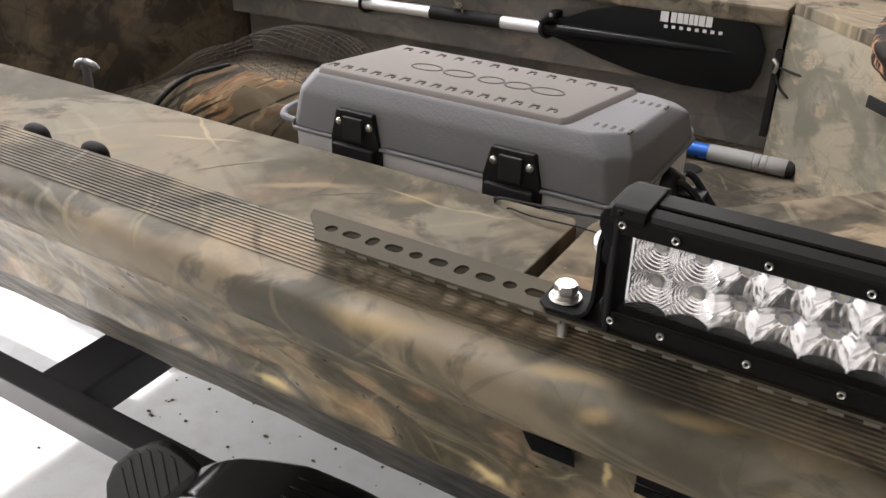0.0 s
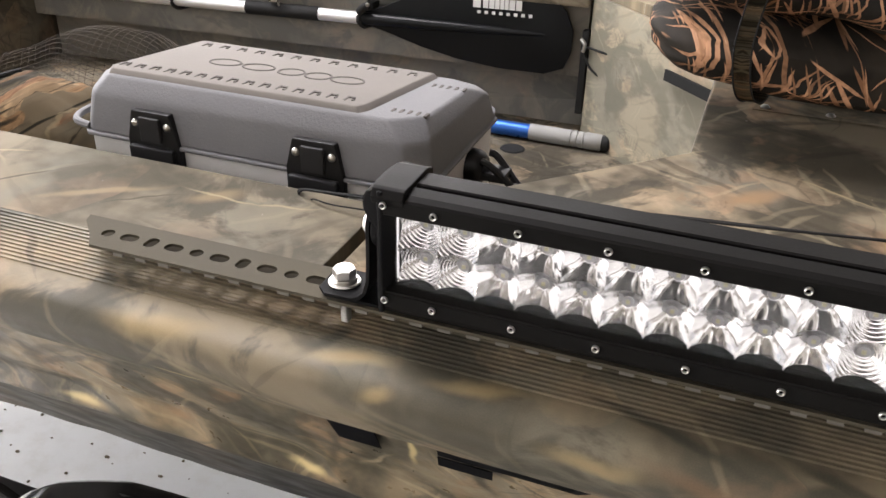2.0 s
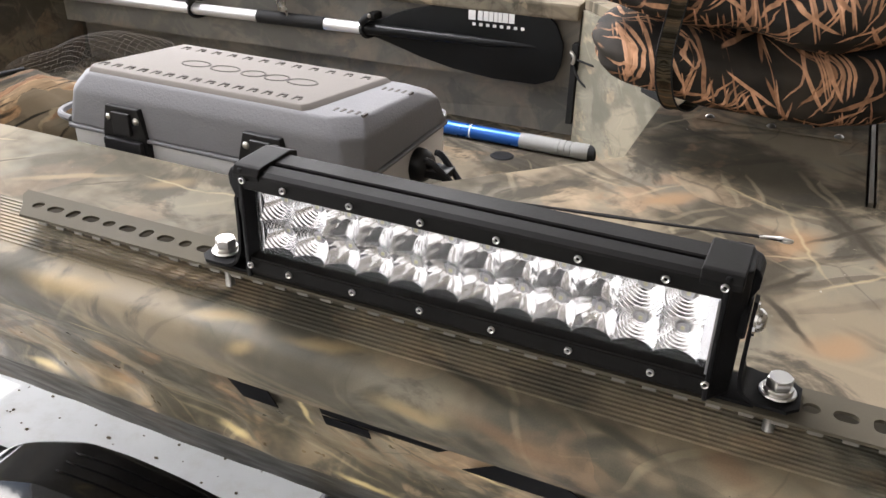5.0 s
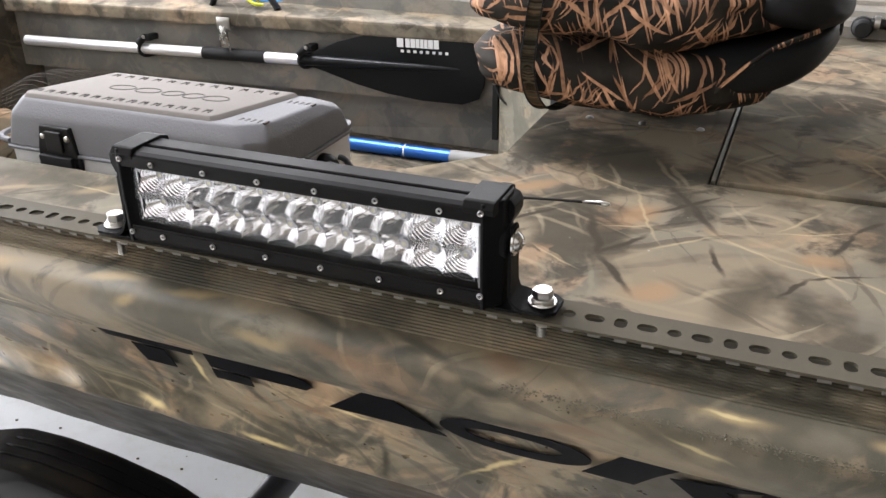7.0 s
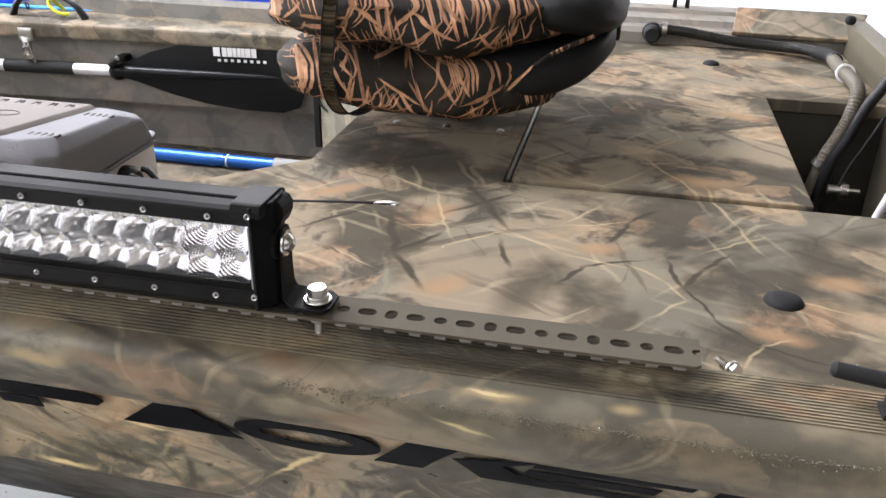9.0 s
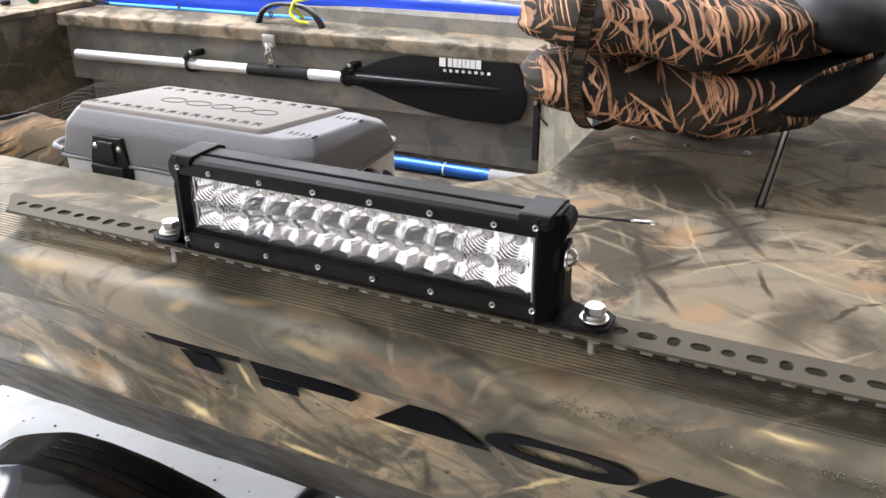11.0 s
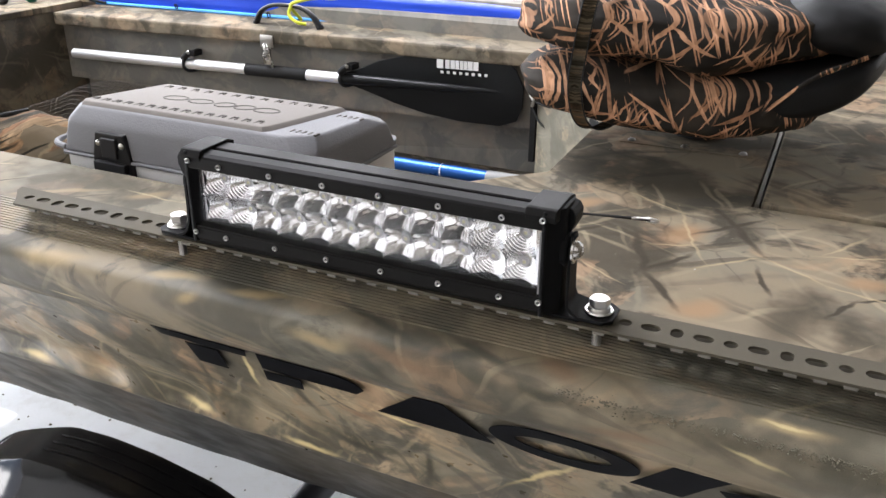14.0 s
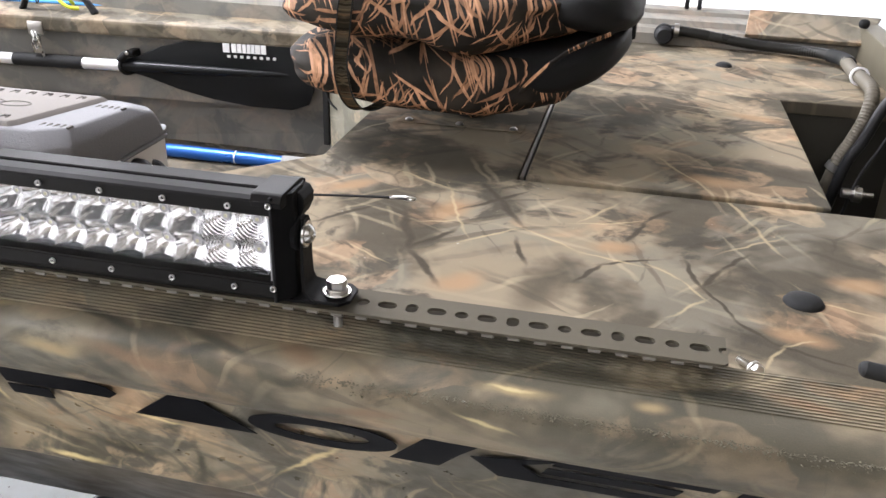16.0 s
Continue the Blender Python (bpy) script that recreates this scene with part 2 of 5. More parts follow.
# printed branches, leaves and soft shadows of the camouflage, and some painted hull highlights: u0, v0, u1, v1, half
# width in metres
DECK_DARK = [
    (0.51, 0.713, 0.524, 0.659, 0.0029), (0.524, 0.659, 0.548, 0.603, 0.0027), (0.548, 0.603, 0.578, 0.571, 0.0026), (0.578, 0.571, 0.644, 0.546, 0.0024),
    (0.524, 0.662, 0.547, 0.703, 0.0026), (0.547, 0.703, 0.572, 0.743, 0.0027), (0.447, 0.754, 0.464, 0.805, 0.0029), (0.464, 0.805, 0.496, 0.848, 0.003),
    (0.402, 0.64, 0.427, 0.685, 0.0026), (0.427, 0.685, 0.478, 0.709, 0.0026), (0.194, 0.759, 0.229, 0.661, 0.005), (0.229, 0.661, 0.266, 0.605, 0.0046),
    (0.226, 0.667, 0.262, 0.728, 0.0037), (0.266, 0.87, 0.33, 0.762, 0.0047), (0.262, 0.786, 0.319, 0.855, 0.0034), (0.331, 0.716, 0.345, 0.664, 0.0036),
    (0.105, 0.703, 0.158, 0.767, 0.0033),
]
DECK_SHADE = [
    (0.383, 0.661, 0.361, 0.577, 0.021), (0.212, 0.731, 0.23, 0.675, 0.0199), (0.285, 0.846, 0.307, 0.798, 0.0259), (0.569, 0.702, 0.551, 0.678, 0.0126),
    (0.428, 1.197, 0.462, 1.238, 0.0268), (0.623, 1.03, 0.662, 0.997, 0.0195), (0.704, 0.813, 0.744, 0.839, 0.0227), (0.51, 0.897, 0.469, 0.905, 0.0169),
]
DECK_PALE = [
    (0.27, 0.693, 0.335, 0.748, 0.002), (0.335, 0.748, 0.396, 0.704, 0.002), (0.396, 0.704, 0.473, 0.69, 0.0019), (0.395, 0.787, 0.43, 0.848, 0.0021),
    (0.389, 0.778, 0.458, 0.807, 0.0019), (0.473, 0.697, 0.507, 0.667, 0.0018), (0.507, 0.667, 0.522, 0.635, 0.0018), (0.522, 0.635, 0.49, 0.594, 0.0017),
    (0.559, 0.929, 0.585, 0.829, 0.0024), (0.585, 0.829, 0.608, 0.759, 0.0023), (0.549, 0.744, 0.613, 0.805, 0.0019), (0.624, 0.661, 0.676, 0.641, 0.0019),
    (0.565, 0.526, 0.588, 0.568, 0.0016), (0.588, 0.568, 0.613, 0.584, 0.0016), (0.159, 0.883, 0.229, 0.841, 0.0023), (0.229, 0.841, 0.277, 0.717, 0.0021),
    (0.221, 0.734, 0.263, 0.753, 0.0019), (0.161, 0.657, 0.207, 0.628, 0.0018), (0.474, 1.035, 0.551, 0.908, 0.0022),
]
DECK_LEAF = [
    (0.279, 0.602, 0.298, 0.616, 0.0167), (0.424, 0.726, 0.445, 0.731, 0.017), (0.241, 0.763, 0.254, 0.793, 0.0185), (0.662, 0.707, 0.695, 0.709, 0.0159),
    (0.59, 0.588, 0.618, 0.586, 0.0131), (0.102, 0.807, 0.129, 0.834, 0.014), (0.603, 1.278, 0.654, 1.261, 0.018), (0.525, 0.96, 0.574, 0.953, 0.016),
]
SIDE_DARK = [
    (-0.613, 0.546, -0.573, 0.598, 0.0024), (-0.47, 0.56, -0.42, 0.6, 0.002),
]
SIDE_PALE = [
    (-0.414, 0.616, -0.336, 0.61, 0.002), (-0.336, 0.61, -0.282, 0.626, 0.0019), (-0.721, 0.59, -0.633, 0.627, 0.0023), (-0.73, 0.661, -0.64, 0.598, 0.0023),
]
SIDE_LEAF = [
    (-0.529, 0.55, -0.449, 0.605, 0.007), (-0.397, 0.601, -0.369, 0.622, 0.0113), (-0.798, 0.496, -0.725, 0.551, 0.0076),
]
HULL_DARK = [
    (-0.4, -0.036, -0.316, -0.04, 0.0029), (-0.274, -0.084, -0.179, -0.092, 0.0037), (-0.594, -0.026, -0.579, -0.092, 0.0067), (-0.515, -0.138, -0.41, -0.182, 0.004),
    (-0.129, 0.13, -0.115, 0.163, 0.0055), (-0.046, -0.036, -0.037, -0.098, 0.0043), (-0.157, -0.049, -0.185, -0.149, 0.0053), (0.154, 0.137, 0.196, 0.117, 0.0047),
    (0.044, 0.151, 0.125, 0.124, 0.0042), (-0.047, -0.144, 0.04, -0.174, 0.0051), (0.079, 0.097, 0.102, 0.075, 0.0074), (0.154, 0.115, 0.176, 0.124, 0.0063),
    (0.215, 0.108, 0.24, 0.103, 0.0046), (0.494, 0.156, 0.516, 0.155, 0.0082), (0.081, -0.121, 0.075, -0.185, 0.0044),
]
HULL_RUST = [
    (0.081, 0.11, 0.145, 0.102, 0.0056), (0.222, 0.133, 0.241, 0.123, 0.0098), (0.261, 0.082, 0.303, 0.09, 0.0058), (0.549, 0.169, 0.58, 0.158, 0.0089),
    (-0.001, -0.07, 0.033, -0.083, 0.0062),
]
# tan print; the row near v -0.18 is a painted highlight on the crease
HULL_TAN = [
    (-0.265, 0.117, -0.205, 0.122, 0.0096), (-0.127, 0.126, -0.085, 0.137, 0.0073), (-0.087, 0.106, -0.075, 0.113, 0.0051), (-0.043, 0.129, 0.001, 0.136, 0.0058),
    (-0.475, -0.181, -0.446, -0.18, 0.0091), (0.366, 0.128, 0.4, 0.127, 0.0063), (0.462, 0.132, 0.473, 0.131, 0.0062), (0.03, 0.106, 0.067, 0.103, 0.0065),
]
# pale printed streaks, plus highlights of the dented crease painted in cream
HULL_CREAM_GLINT = [
    (-0.491, -0.176, -0.454, -0.179, 0.0053), (-0.227, -0.171, -0.198, -0.177, 0.0061), (-0.24, 0.078, -0.209, 0.075, 0.0015), (-0.089, -0.018, -0.096, -0.073, 0.0032),
    (0.043, -0.059, 0.087, -0.065, 0.003), (-0.096, -0.183, -0.04, -0.185, 0.0042), (0.347, 0.103, 0.381, 0.091, 0.0019), (0.158, -0.146, 0.229, -0.058, 0.003),
    (0.369, 0.129, 0.392, 0.128, 0.0022),
]
DECK_PRINT = (
    ((0.05, 0.045, 0.036), 0.8, 0.9, DECK_SHADE), ((0.29, 0.19, 0.112), 0.75, 0.75, DECK_LEAF), ((0.036, 0.032, 0.026), 0.92, 0.6, DECK_DARK), ((0.4, 0.33, 0.21), 0.6, 0.85, DECK_PALE),
)
SIDE_PRINT = (((0.3, 0.22, 0.13), 0.7, 0.7, SIDE_LEAF), ((0.042, 0.038, 0.032), 0.8, 0.5, SIDE_DARK), ((0.42, 0.35, 0.22), 0.65, 0.6, SIDE_PALE))
HULL_PRINT = (
    ((0.33, 0.26, 0.155), 0.8, 0.8, HULL_TAN), ((0.2, 0.128, 0.082), 0.7, 0.8, HULL_RUST), ((0.022, 0.021, 0.018), 0.85, 0.8, HULL_DARK), ((0.5, 0.43, 0.26), 0.8, 0.8, HULL_CREAM_GLINT),
)
CAMO_DECK = camo("camo_deck", "xy", 0.95, 0.78, 0.5, 0.6, 0.55, 0.05, 0.0, (1.1, 1.1), 1.15, 0.0, DECK_PRINT)
CAMO_SIDE = camo("camo_side_deck", "xy", 1.0, 0.7, 0.5, 0.35, 0.35, 0.05, 0.2, (1.3, 1.3), 1.0, 0.0, SIDE_PRINT)
CAMO_HULL = camo("camo_hull", "uv", 1.1, 0.34, 0.0, 0.8, 0.45, 0.35, 0.25, (0.8, 0.9), 1.5, 0.3, HULL_PRINT)
# hull below the crease: the lower gain holds the shade of its underside
CAMO_BOTTOM_SHADE = camo("camo_bottom_shade", "uv", 0.45, 0.45, 0.0, 0.4, 0.4, 0.2, 0.3, (1.7, 1.15))
CAMO_GUNWALE = camo("camo_gunwale", "uv", 0.95, 0.48, 0.0, 0.5, 0.4, 0.14, 0.3, (1.0, 0.9), 1.4, 0.0, HULL_PRINT)
CAMO_GUSSET = camo("camo_gusset", "xy", 1.2, 0.4)
CAMO_BULK = camo("camo_bulkhead", "yz", 0.85, 0.5, 0.0, 0.4, 0.6)
CAMO_FAR = camo("camo_locker", "seat", 1.35, 0.55, 0.0, 0.4, 0.5, gloss=0.12, faded=0.6, fade_tint=(0.125, 0.126, 0.12))
CAMO_LID = camo("camo_lid", "seat", 1.05, 0.75, 0.0, 0.35, 0.5, gloss=0.04)
CAMO_FLOOR = camo("camo_floor", "xy", 0.75, 0.7, 0.0, 0.7, 0.7, gloss=0.06)
GASKET = plain("brown_rubber", (0.1, 0.088, 0.066), 0.5, 0, 300, 0.2)
STRAP = camo("strap_webbing", "yz", 0.6, 0.8, 0.0, 1.0, 1.2, 0.04, 0.0, (0.22, 0.22), 1.4)
REEDS = reeds("reed_cloth", rough=0.68)
OLIVE = plain("olive_paint", (0.1, 0.088, 0.06), 0.45, 0, 400, 0.2)
ANGLE = plain("grey_green_steel", (0.08, 0.071, 0.053), 0.7, 0, 500, 0.15, 0.1, None, 0.06)
BLACK = plain("black_powder_coat", (0.009, 0.009, 0.0095), 0.5, 0, 900, 0.2, 0.2, None, 0.05)
BLACK_SATIN = plain("black_satin_aluminium", (0.009, 0.0086, 0.0082), 0.5, 0.0, 600, 0.2, 0.08, None, 0.05)
BLACK_PLASTIC = plain("black_plastic", (0.014, 0.014, 0.015), 0.42, 0, 700, 0.25, 0.15, None, 0.25)
GLOSS_BLACK = plain("gloss_black_plastic", (0.006, 0.006, 0.007), 0.12, 0, 200, 0.2, 0.0)
GLOSS_BLACK.node_tree.nodes["Principled BSDF"].inputs["Specular IOR Level"].default_value = 0.22
RUBBER = plain("rubber", (0.02, 0.02, 0.02), 0.7, 0, 300, 0.25, 0.3)
STEEL = plain("bright_steel", (0.58, 0.565, 0.54), 0.3, 1.0, 300, 0.12, 0.05)
ALU = plain("brushed_aluminium", (0.82, 0.82, 0.83), 0.34, 0.55, 200, 0.1, 0.05)
CHROME = plain("mirror_reflector", (0.97, 0.97, 0.98), 0.09, 0.87, 60, 0.03, 0.0)
CHIP = plain("phosphor", (0.62, 0.6, 0.42), 0.4, 0, 200, 0.1)
CHIP_BASE = plain("led_base", (0.5, 0.5, 0.52), 0.35, 0.3, 200, 0.1)
LID_GREY = plain("grey_moulded_plastic", (0.17, 0.17, 0.177), 0.6, 0, 330, 0.1, 0.7, None, 0.12)
# lid top: the lid's grey with the warm light from above mixed in
LID_TOP = plain("warm_lit_grey_plastic", (0.2, 0.186, 0.172), 0.8, 0, 300, 0.1, 0.35, None, 0.03)
BODY_GREY = plain("light_grey_plastic", (0.6, 0.585, 0.57), 0.5, 0, 300, 0.08, 0.2)
EMBOSS = plain("relief_shade_grey", (0.12, 0.111, 0.103), 0.8, 0, 300, 0.1, 0.1, None, 0.05)
LATCH_GREY = plain("charcoal_plastic", (0.026, 0.026, 0.028), 0.45, 0, 500, 0.2, 0.15, None, 0.2)
PADDLE_BLACK = plain("paddle_plastic", (0.009, 0.01, 0.011), 0.36, 0, 400, 0.2, 0.1)
WHITE_INK = plain("white_ink", (0.75, 0.75, 0.75), 0.5, 0, 300, 0.06)
BLUE = plain("blue_cloth", (0.012, 0.06, 0.55), 0.45, 0, 500, 0.12, 0.15)
BLUE_EDGE = plain("light_blue_piping", (0.1, 0.36, 0.8), 0.4, 0, 300, 0.1)
BLUE_METAL = plain("blue_anodised", (0.02, 0.11, 0.42), 0.28, 0.5, 300, 0.12)
GRIP_GREY = plain("grey_grip", (0.3, 0.3, 0.29), 0.65, 0, 300, 0.12, 0.3)
DECAL = plain("black_vinyl", (0.006, 0.006, 0.007), 0.4, 0, 300, 0.2, 0.0, None, 0.06)
HOSE = plain("ribbed_hose", (0.115, 0.1, 0.075), 0.6, 0, 300, 0.2)
YELLOW = plain("yellow_cord", (0.62, 0.66, 0.05), 0.6, 0, 400, 0.15)
GREEN = plain("green_reel", (0.01, 0.16, 0.09), 0.3, 0.2, 300, 0.15)
TRAILER = plain("painted_trailer_steel", (0.045, 0.045, 0.053), 0.4, 0, 300, 0.2, 0.1, None, 0.5)
WHITE_WALL = plain("white_wall_paint", (0.7, 0.69, 0.67), 0.7, 0, 90, 0.04, 0.2)
# dull brown of the unseen surfaces, dark to cut bounced light
UNSEEN_BROWN = plain("unseen_brown", (0.15, 0.13, 0.1), 0.7, 0, 40, 0.25, 0.2)
GOO = plain("clear_sealant", (0.12, 0.11, 0.08), 0.08, 0, 300, 0.2)
COPPER = plain("tinned_wire", (0.5, 0.49, 0.46), 0.38, 1.0, 300, 0.1)


def concrete():
    m = Nodes("concrete", 0.6)
    co = m.coords()
    a = m.noise(co, 1.4, 5.0).outputs[0]
    b = m.noise(co, 16.0, 6.0, 0.65).outputs[0]
    col = m.mix(m.span(a, 0.3, 0.7), (0.6, 0.615, 0.635), (0.73, 0.745, 0.765))
    col = m.mix(m.math("MULTIPLY", m.span(b, 0.45, 0.72), 0.4), col, (0.5, 0.49, 0.47))
    c = m.noise(co, 75.0, 3.0).outputs[0]
    col = m.mix(m.span(c, 0.7, 0.78, 0.0, 0.5), col, (0.2, 0.18, 0.15))
    m.colour(col)
    m.rough(m.span(b, 0.3, 0.7, 0.4, 0.7))
    m.bump(m.noise(co, 120.0, 4.0).outputs[0], 0.25, 0.002)
    return m.mat


CONCRETE = concrete()


def clear_pane():
    """Clear cover: seen straight through, with a faint gloss that grows at a slant."""
    m = Nodes("clear_cover")
    tr = m.add("BsdfTransparent")
    gl = m.add("BsdfGlossy")
    gl.inputs["Roughness"].default_value = 0.03
    lw = m.add("LayerWeight")
    gloss = m.math("ADD", m.math("MULTIPLY", m.math("POWER", lw.outputs["Facing"], 4.0), 0.5), 0.02)
    mx = m.add("MixShader")
    m.link(gloss, mx.inputs[0])
    m.link(tr.outputs[0], mx.inputs[1])
    m.link(gl.outputs[0], mx.inputs[2])
    m.link(mx.outputs[0], m.t.nodes["Material Output"].inputs[0])
    return m.mat


PANE = clear_pane()


# ---- mesh helpers ----
def part(name, bm, material, parent=None, label="", smooth=False):
    me = bpy.data.meshes.new(name)
    bmesh.ops.recalc_face_normals(bm, faces=bm.faces[:])
    bm.to_mesh(me)
    bm.free()
    me.materials.append(material)
    for p in me.polygons:
        p.use_smooth = smooth
    if smooth:
        me.set_sharp_from_angle(angle=radians(38))
    ob = new(name, me)
    if parent:
        ob.parent = parent
        ob.matrix_parent_inverse = parent.matrix_world.inverted()
    if label:
        ob["label"] = label
    return ob


def thing(name, at, label, category, group="", kind=""):
    ob = new(name)
    ob.empty_display_size = 0.05
    ob.location = at
    ob.matrix_world = Matrix.Translation(at)
    return tagged(ob, label, category, group, kind)


def box(lo, hi, bevel=0.0, seg=2, bm=None, m=None):
    own = bmesh.new()
    r = bmesh.ops.create_cube(own, size=1.0)
    c = [(a + b) / 2 for a, b in zip(lo, hi)]
    s = [b - a for a, b in zip(lo, hi)]
    bmesh.ops.scale(own, vec=s, verts=own.verts[:])
    if bevel:
        bmesh.ops.bevel(own, geom=own.edges[:], offset=bevel, segments=seg, profile=0.6, affect="EDGES")
    bmesh.ops.translate(own, vec=c, verts=own.verts[:])
    return joined(own, bm, m)


def joined(own, bm=None, m=None):
    """Moves the small mesh by m and, where a larger one is given, adds it to that."""
    if m is not None:
        bmesh.ops.transform(own, matrix=m, verts=own.verts[:])
    if bm is None:
        return own
    me = bpy.data.meshes.new("t")
    own.to_mesh(me)
    own.free()
    bm.from_mesh(me)
    bpy.data.meshes.remove(me)
    return bm


def turned(profile, n=24, m=None, bm=None, closed=False):
    """A surface of revolution about z from (radius, height) pairs."""
    own = bmesh.new()
    rings = []
    for r, z in profile:
        if r <= 1e-6:
            rings.append([own.verts.new((0, 0, z))])
        else:
            rings.append([own.verts.new((r * math.cos(2 * math.pi * i / n), r * math.sin(2 * math.pi * i / n), z)) for i in range(n)])
    for a, b in zip(rings, rings[1:]):
        for i in range(n):
            j = (i + 1) % n
            if len(a) == 1 and len(b) == 1:
                continue
            if len(a) == 1:
                own.faces.new((a[0], b[j], b[i]))
            elif len(b) == 1:
                own.faces.new((a[i], a[j], b[0]))
            else:
                own.faces.new((a[i], a[j], b[j], b[i]))
    return joined(own, bm, m)


def prism(points, depth, m=None, bm=None, bevel=0.0):
    """A flat outline in x, y, given thickness along z (0 to depth)."""
    own = bmesh.new()
    f = own.faces.new([own.verts.new((x, y, 0)) for x, y in points])
    r = bmesh.ops.extrude_face_region(own, geom=[f])
    bmesh.ops.translate(own, vec=(0, 0, depth), verts=[v for v in r["geom"] if isinstance(v, bmesh.types.BMVert)])
    bmesh.ops.recalc_face_normals(own, faces=own.faces[:])
    if bevel:
        bmesh.ops.bevel(own, geom=own.edges[:], offset=bevel, segments=2, profile=0.6, affect="EDGES")
    return joined(own, bm, m)


def smooth_path(points, steps=8):
    pts = [Vector(p) for p in points]
    out = []
    for i in range(len(pts) - 1):
        p0, p1, p2, p3 = pts[max(i - 1, 0)], pts[i], pts[i + 1], pts[min(i + 2, len(pts) - 1)]
        for s in range(steps):
            t = s / steps
            out.append(0.5 * ((2 * p1) + (p2 - p0) * t + (2 * p0 - 5 * p1 + 4 * p2 - p3) * t * t + (3 * p1 - p0 - 3 * p2 + p3) * t ** 3))
    return out + [pts[-1]]


def tube(points, radius, n=10, steps=8, bm=None, ribs=0.0, rib_every=2, flat=1.0):
    """A round bar along a smooth path; ribs: the depth of rings round it."""
    path = smooth_path(points, steps) if steps > 1 else [Vector(p) for p in points]
    own = bmesh.new()
    rings, up = [], Vector((0, 0, 1))
    for i, p in enumerate(path):
        d = (path[min(i + 1, len(path) - 1)] - path[max(i - 1, 0)]).normalized()
        side = d.cross(up)
        if side.length < 0.05:
            side = d.cross(Vector((0, 1, 0)))
        side.normalize()
        over = side.cross(d).normalized()
        r = (radius(i / (len(path) - 1)) if callable(radius) else radius) + (ribs if ribs and i % rib_every == 0 else 0.0)
        rings.append([own.verts.new(p + r * (math.cos(2 * math.pi * k / n) * side + flat * math.sin(2 * math.pi * k / n) * over)) for k in range(n)])
    for a, b in zip(rings, rings[1:]):
        for k in range(n):
            own.faces.new((a[k], a[(k + 1) % n], b[(k + 1) % n], b[k]))
    own.faces.new(rings[0])
    own.faces.new(rings[-1])
    return joined(own, bm)


def skinned(profile, xs, move=None, way=1.0):
    """A sheet drawn along x from a (y, z) profile; move(x, y, z) may shift each point. Its flat map runs along x and, from the first point, along the girth."""
    own = bmesh.new()
    uv = own.loops.layers.uv.new("run")
    girth = [0.0]
    for p, q in zip(profile, profile[1:]):
        girth.append(girth[-1] + way * math.hypot(q[0] - p[0], q[1] - p[1]))
    rows = [[own.verts.new(move(x, y, z) if move else (x, y, z)) for y, z in profile] for x in xs]
    for k in range(len(xs) - 1):
        a, b = rows[k], rows[k + 1]
        for i in range(len(profile) - 1):
            f = own.faces.new((a[i], a[i + 1], b[i + 1], b[i]))
            for loop, (x, v) in zip(f.loops, ((xs[k], girth[i]), (xs[k], girth[i + 1]), (xs[k + 1], girth[i + 1]), (xs[k + 1], girth[i]))):
                loop[uv].uv = (x, v)
    return own


def slab(points, z0, z1, bevel=0.0, bm=None):
    return prism(points, z1 - z0, Matrix.Translation((0, 0, z0)), bm, bevel)


def steps_between(a, b, n):
    return [a + (b - a) * i / n for i in range(n + 1)]


def cushion(centre, half, power=3.0, n=22, rough_amount=0.004, seed=0.0, shape=None):
    """A padded block: a rounded box with soft dents."""
    bm = bmesh.new()
    bmesh.ops.create_cube(bm, size=2.0)
    bmesh.ops.subdivide_edges(bm, edges=bm.edges[:], cuts=n, use_grid_fill=True)
    for v in bm.verts:
        d = v.co.copy()
        k = (abs(d.x) ** power + abs(d.y) ** power + abs(d.z) ** power) ** (1 / power)
        d /= k
        w = noise.noise(d * 2.3 + Vector((seed, 0, 0))) * rough_amount + noise.noise(d * 7 + Vector((0, seed, 0))) * rough_amount * 0.4
        p = Vector((d.x * half[0], d.y * half[1], d.z * half[2])) + d.normalized() * w
        if shape:
            p = Vector(shape(p.x, p.y, p.z))
        v.co = p + Vector(centre)
    return bm


# ---- the garage: floor, and unseen ceiling, walls and lintels that shape the light ----
def structure(name, bm, material, label, category):
    return tagged(part(name, bm, material), label, category, kind="structure")


structure("floor", slab([(-30, -25), (25, -25), (25, 25), (-30, 25)], -0.2, 0.0), CONCRETE, "pale worn concrete floor with dirt and crumbs", "floor")
# unseen ceiling; its gap exists only for the added overhead lamp
ceil = bmesh.new()
for lo, hi in (((-3.4, -1.8), (4.0, 0.6)), ((-3.4, 1.8), (4.0, 4.4)), ((-3.4, 0.6), (-3.15, 1.8)), ((-0.85, 0.6), (4.0, 1.8))):
    box((lo[0], lo[1], 4.05), (hi[0], hi[1], 4.2), bm=ceil)
structure("ceiling", ceil, UNSEEN_BROWN, "unseen dull brown ceiling, gapped for the added overhead lamp", "ceiling")
structure("wall_north", box((-3.4, 4.4, 3.95), (4.0, 4.55, 4.2)), WHITE_WALL, "unseen white lintel added over an assumed door opening", "wall")
structure("wall_west", box((-3.55, -1.8, 2.05), (-3.4, 4.55, 4.2)), WHITE_WALL, "unseen white lintel added over an assumed door opening", "wall")
structure("wall_east", box((4.0, -1.8, 0), (4.15, 4.55, 4.2)), UNSEEN_BROWN, "unseen dark wall added to cut bounced light", "wall")
# unseen south wall: white above to light the reflectors, dark below
structure("wall_south", box((-3.4, -1.95, 1.5), (4.0, -1.8, 4.2)), WHITE_WALL, "unseen white wall added to brighten the lamp reflectors", "wall")
